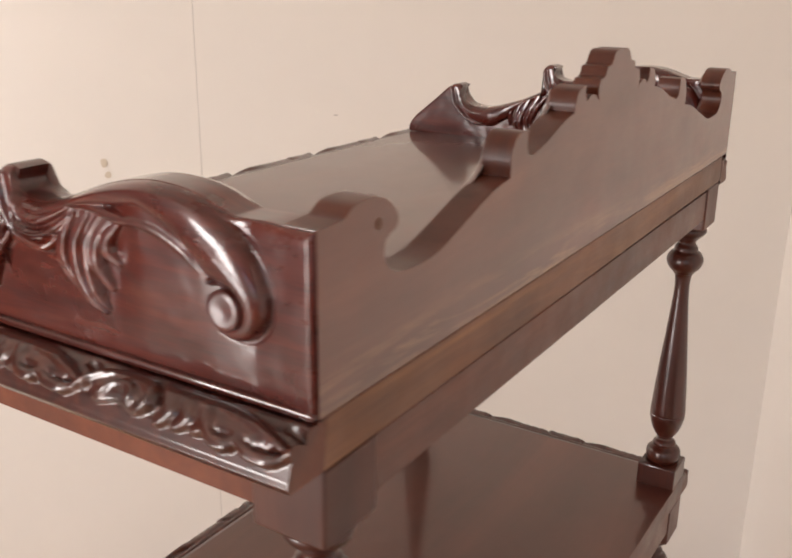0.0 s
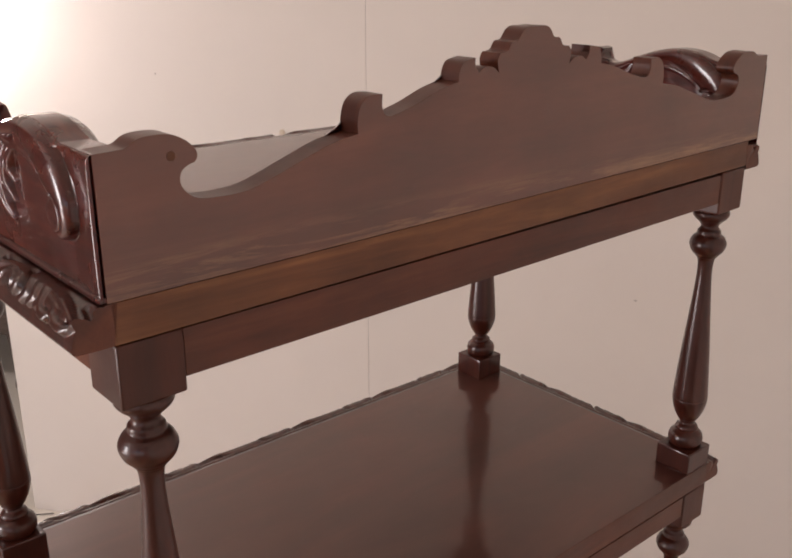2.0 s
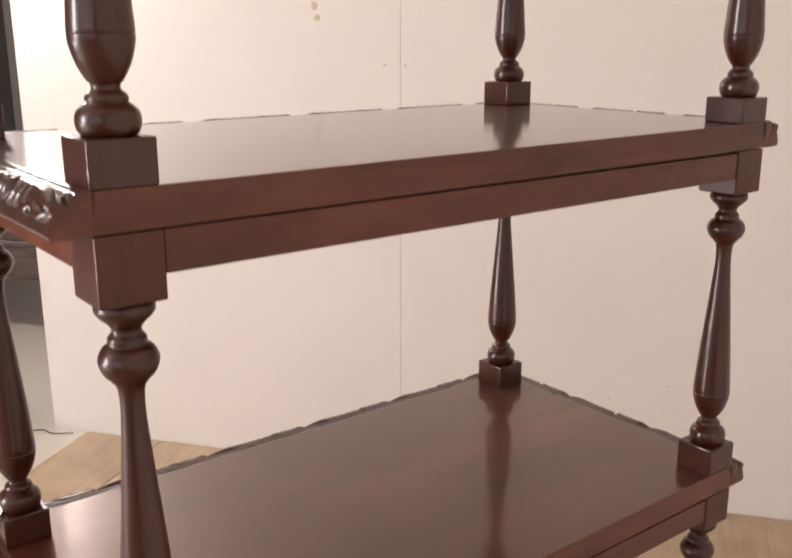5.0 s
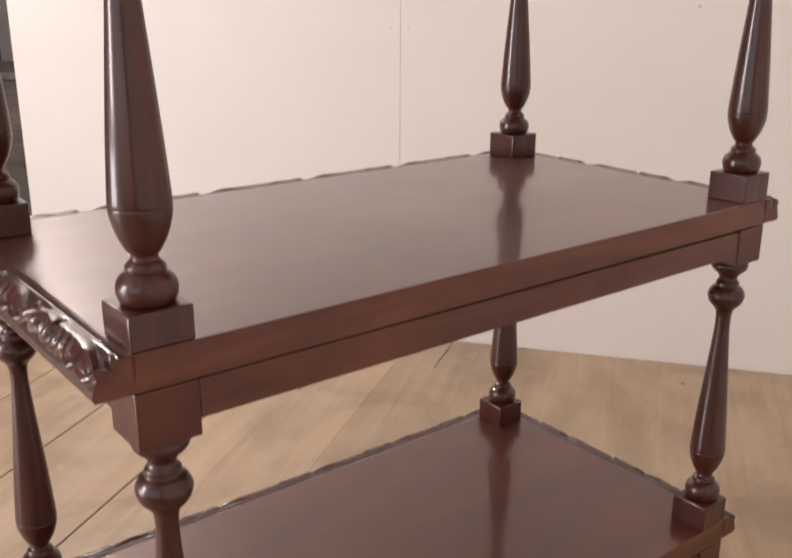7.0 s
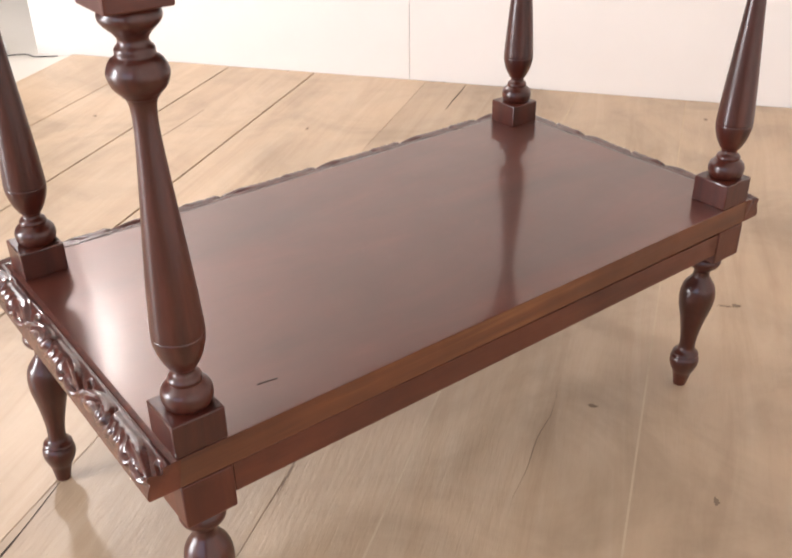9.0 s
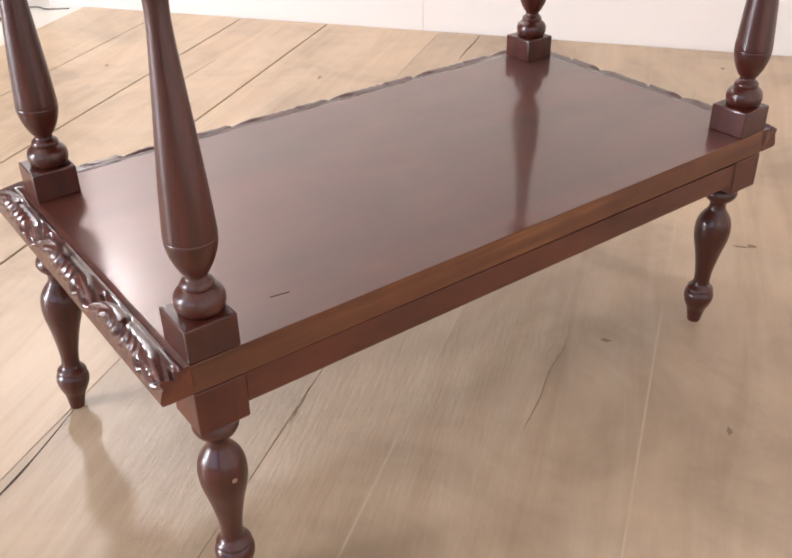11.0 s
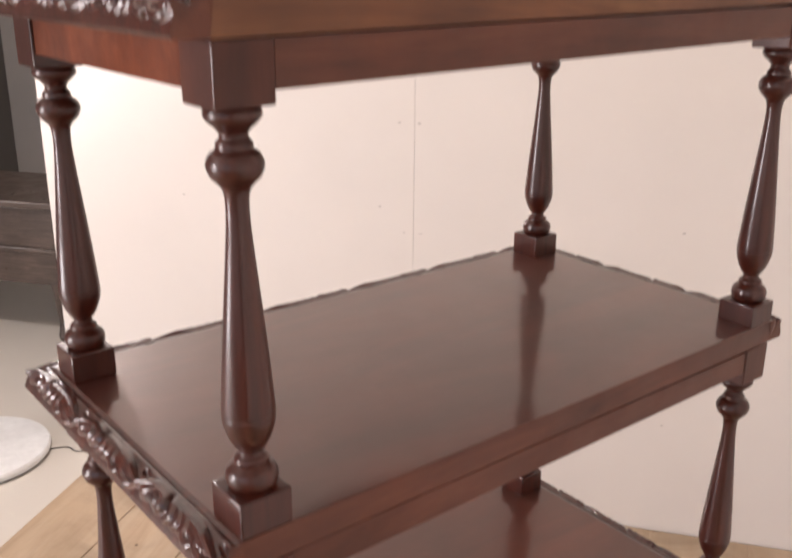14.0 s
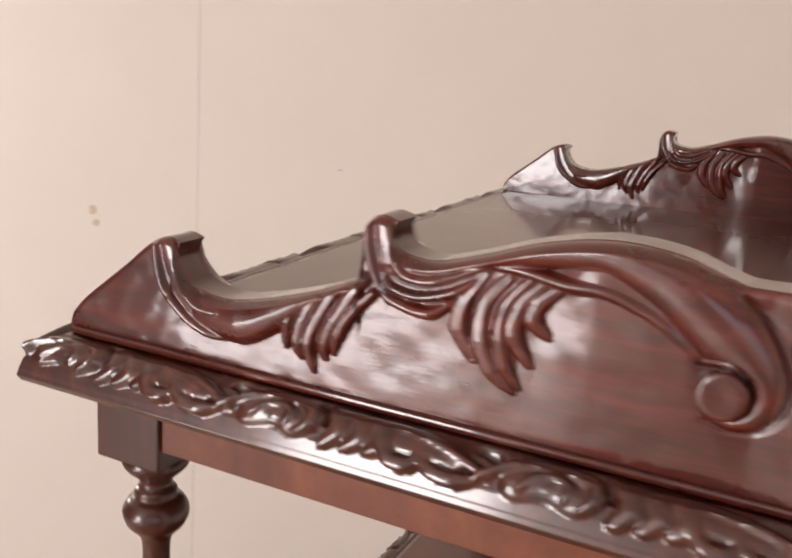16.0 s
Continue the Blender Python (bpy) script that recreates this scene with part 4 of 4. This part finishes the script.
# ---- floor lamp with a round foot ----
lamp = thing("floor_lamp", "white floor lamp on a wide round foot", "floor lamp", place=(0.298, 2.275, -0.008))
part("foot", lathe([(0.006, 0.20), (0.007, 0.213), (0.020, 0.216), (0.028, 0.212), (0.031, 0.200), (0.033, 0.10), (0.036, 0.04), (0.045, 0.022)], 64, step=3), M_WHITE, lamp, "round white foot")
part("rubber_ring", lathe([(0.0, 0.203), (0.001, 0.207), (0.006, 0.207), (0.0072, 0.203)], 64, step=2), M_BLACK, lamp, "black rubber ring")
part("pole", lathe([(0.040, 0.019), (0.30, 0.018), (1.0, 0.016), (1.56, 0.015)], 24, step=2), M_WHITE, lamp)
arm_curve = bpy.data.curves.new("arm", "CURVE")
arm_curve.dimensions, arm_curve.bevel_depth, arm_curve.bevel_resolution = "3D", 0.008, 4
sp = arm_curve.splines.new("POLY")
top_end = LAMP - Vector((0.298, 2.275, -0.008))
route = spline([Vector((0, 0, 1.54)), Vector((0.004, -0.002, 1.66)), Vector((0.06, -0.04, 1.75)), top_end + Vector((-0.02, 0.014, 0.13)), top_end + Vector((0, 0, 0.058))], 8)
sp.points.add(len(route) - 1)
for p, q in zip(sp.points, route):
    p.co = (*q, 1)
arm_curve.materials.append(M_WHITE)
arm = new("arm", arm_curve)
arm.parent = lamp
cup = part("lamp_holder", lathe([(0.050, 0.022), (0.054, 0.024), (0.075, 0.018), (0.085, 0.009)], 24, step=3), M_WHITE, lamp)
cup.location = top_end

# ---- dark chest on cabriole legs in the room behind ----
chest = thing("side_cabinet", "dark stained side cabinet on cabriole legs", "cabinet", place=(0.0, 0.0, 0.0))
chest.matrix_world = ROOM @ pose(-1.90, 2.47, -0.008)
part("body", box(-1.30, -0.02, 0.0, 0.42, 0.24, 0.56, 0.006), M_FAR, chest)
part("top", box(-1.33, 0.01, -0.025, 0.445, 0.56, 0.59, 0.008), M_FAR, chest)
part("ledge", box(-1.31, -0.01, -0.012, 0.0, 0.375, 0.395, 0.004), M_FAR, chest)
for lx in (-1.27, -0.05):
    for ly in (0.04, 0.38):
        sx = 1 if lx > -0.5 else -1
        bm = bmesh.new()
        rings = []
        for z, r, o in ((0.0, 0.030, 0.022), (0.02, 0.034, 0.022), (0.045, 0.026, 0.016), (0.07, 0.017, 0.006), (0.13, 0.020, 0.0), (0.20, 0.030, 0.012), (0.25, 0.038, 0.010), (0.30, 0.032, 0.0)):
            rings.append([bm.verts.new((lx + sx * o + r * math.cos(2 * math.pi * k / 14), ly - o * 0.5 + r * math.sin(2 * math.pi * k / 14), z)) for k in range(14)])
        for a, b in zip(rings, rings[1:]):
            for k in range(14):
                bm.faces.new((a[k], a[(k + 1) % 14], b[(k + 1) % 14], b[k]))
        bm.faces.new(rings[0])
        bm.faces.new(rings[-1])
        part("leg", bm, M_FAR, chest, "cabriole leg on a pad foot")

# ---- cable along the wall foot ----
cable_curve = bpy.data.curves.new("power_cable", "CURVE")
cable_curve.dimensions, cable_curve.bevel_depth, cable_curve.bevel_resolution = "3D", 0.0016, 2
sp = cable_curve.splines.new("POLY")
route = spline([room_point(-1.50, 1.66, -0.005), room_point(-1.42, 1.715, -0.005), room_point(-1.37, 1.70, -0.004), room_point(-1.31, 1.72, -0.004)], 8)
sp.points.add(len(route) - 1)
for p, q in zip(sp.points, route):
    p.co = (*q, 1)
cable_curve.materials.append(M_BLACK)
tagged(new("power_cable", cable_curve), "thin black power cable lying by the wall", "cable")

# ---- oak boards laid up to the wall ----
deck = new("floor_boards")
deck.matrix_world = ROOM
tagged(deck, "pale brushed oak floorboards laid towards the wall", "floor", kind="structure")
JOINTS = [-1.270, -1.020, -0.787, -0.545, -0.245, 0.006, 0.133, 0.388, 0.640, 0.890, 1.134]
SKEW = 0.035                             # the boards run a little off square to the wall


def skewed(bm, keep_low=False, keep_high=False):
    xs = [v.co.x for v in bm.verts]
    for v in bm.verts:
        if (keep_low and v.co.x < min(xs) + 0.02) or (keep_high and v.co.x > max(xs) - 0.02):
            continue
        v.co.x += SKEW * (v.co.y - 1.7)
    return bm


M_DUST = plain("dust_filled_joint", (0.50, 0.39, 0.27), 0.8)
last = len(JOINTS) - 2
for k, (a, b) in enumerate(zip(JOINTS, JOINTS[1:])):
    gap = (0.0026, 0.0036, 0.0036, 0.0001, 0.0001, 0.0001, 0.0002, 0.0001, 0.0001, 0.0002)[k]
    part("plank", skewed(box(a + 0.0001, b - gap, BACK_Y + 0.01, WALL_Y - 0.004, -0.0075, 0.0, 0.0007, 1), k == 0, k == last), M_OAK, deck)
part("underlay", box(JOINTS[0] + 0.01, JOINTS[-1], BACK_Y + 0.02, WALL_Y - 0.01, -0.0079, -0.0076), M_GAP, deck)
for x in (0.133, 0.388):
    part("dust_line", skewed(box(x - 0.0014, x + 0.0012, BACK_Y + 0.02, WALL_Y - 0.01, -0.004, 0.0003)), M_DUST, deck, "pale dust-filled joint")


def sliver(name, points, width, mat, label):
    """A thin ragged crack or mark lying in the boards."""
    bm = bmesh.new()
    pts = spline(points, 5)
    up, down = [], []
    for k, q in enumerate(pts):
        w = width * (0.25 + math.sin(math.pi * k / (len(pts) - 1))) * random.uniform(0.5, 1.0)
        for row, sgn in ((up, 1), (down, -1)):
            row.append((bm.verts.new((q.x + sgn * w / 2, q.y, 0.0004)), bm.verts.new((q.x + sgn * w / 2, q.y, -0.002))))
    for k in range(len(pts) - 1):
        bm.faces.new((up[k][0], up[k + 1][0], down[k + 1][0], down[k][0]))
        bm.faces.new((up[k][0], up[k][1], up[k + 1][1], up[k + 1][0]))
        bm.faces.new((down[k][0], down[k][1], down[k + 1][1], down[k + 1][0]))
    return part(name, bm, mat, deck, label)


M_KNOT = plain("dark_oak_knot", (0.20, 0.135, 0.085), 0.6)
sliver("crack", [(-0.141, 1.728), (-0.143, 1.66), (-0.147, 1.60), (-0.149, 1.535)], 0.0030, M_GAP, "dark open crack")
sliver("crack", [(-0.293, 0.20), (-0.288, 0.10), (-0.292, 0.0), (-0.296, -0.12)], 0.0026, M_GAP, "dark open crack")
sliver("crack", [(-0.044, 0.315), (-0.043, 0.28), (-0.042, 0.245)], 0.0026, M_KNOT, "dark open crack")
sliver("crack", [(0.238, 0.52), (0.236, 0.47), (0.226, 0.42), (0.222, 0.36), (0.214, 0.31)], 0.0010, M_KNOT, "thin split along the grain")
sliver("crack", [(-1.081, 0.992), (-1.03, 0.955), (-0.966, 0.912)], 0.0030, M_KNOT, "thin split along the grain")
sliver("crack", [(-0.70, 1.40), (-0.705, 1.33), (-0.712, 1.24), (-0.72, 1.18)], 0.0022, M_KNOT, "thin split along the grain")
for x, y, w, d in ((0.431, 1.608, 0.009, 0.012), (0.468, 0.797, 0.012, 0.010), (0.432, 0.362, 0.006, 0.014), (0.284, 0.500, 0.014, 0.007), (0.452, 0.792, 0.020, 0.004), (-0.93, 1.30, 0.008, 0.012), (-0.42, 1.34, 0.006, 0.020)):
    sliver("knot", [(x, y - d / 2), (x + 0.001, y), (x - 0.001, y + d / 2)], w, M_KNOT, "small dark knot")
for x, y in ((-0.228, 1.728), (-0.20, 1.730), (0.02, 1.729), (0.045, 1.730), (0.31, 1.729), (-0.62, 1.729), (0.40, 1.728)):
    sliver("crumb", [(x - 0.002, y - 0.003), (x, y), (x + 0.002, y + 0.003)], random.uniform(0.004, 0.008), M_KNOT, "bit of dirt at the wall foot")
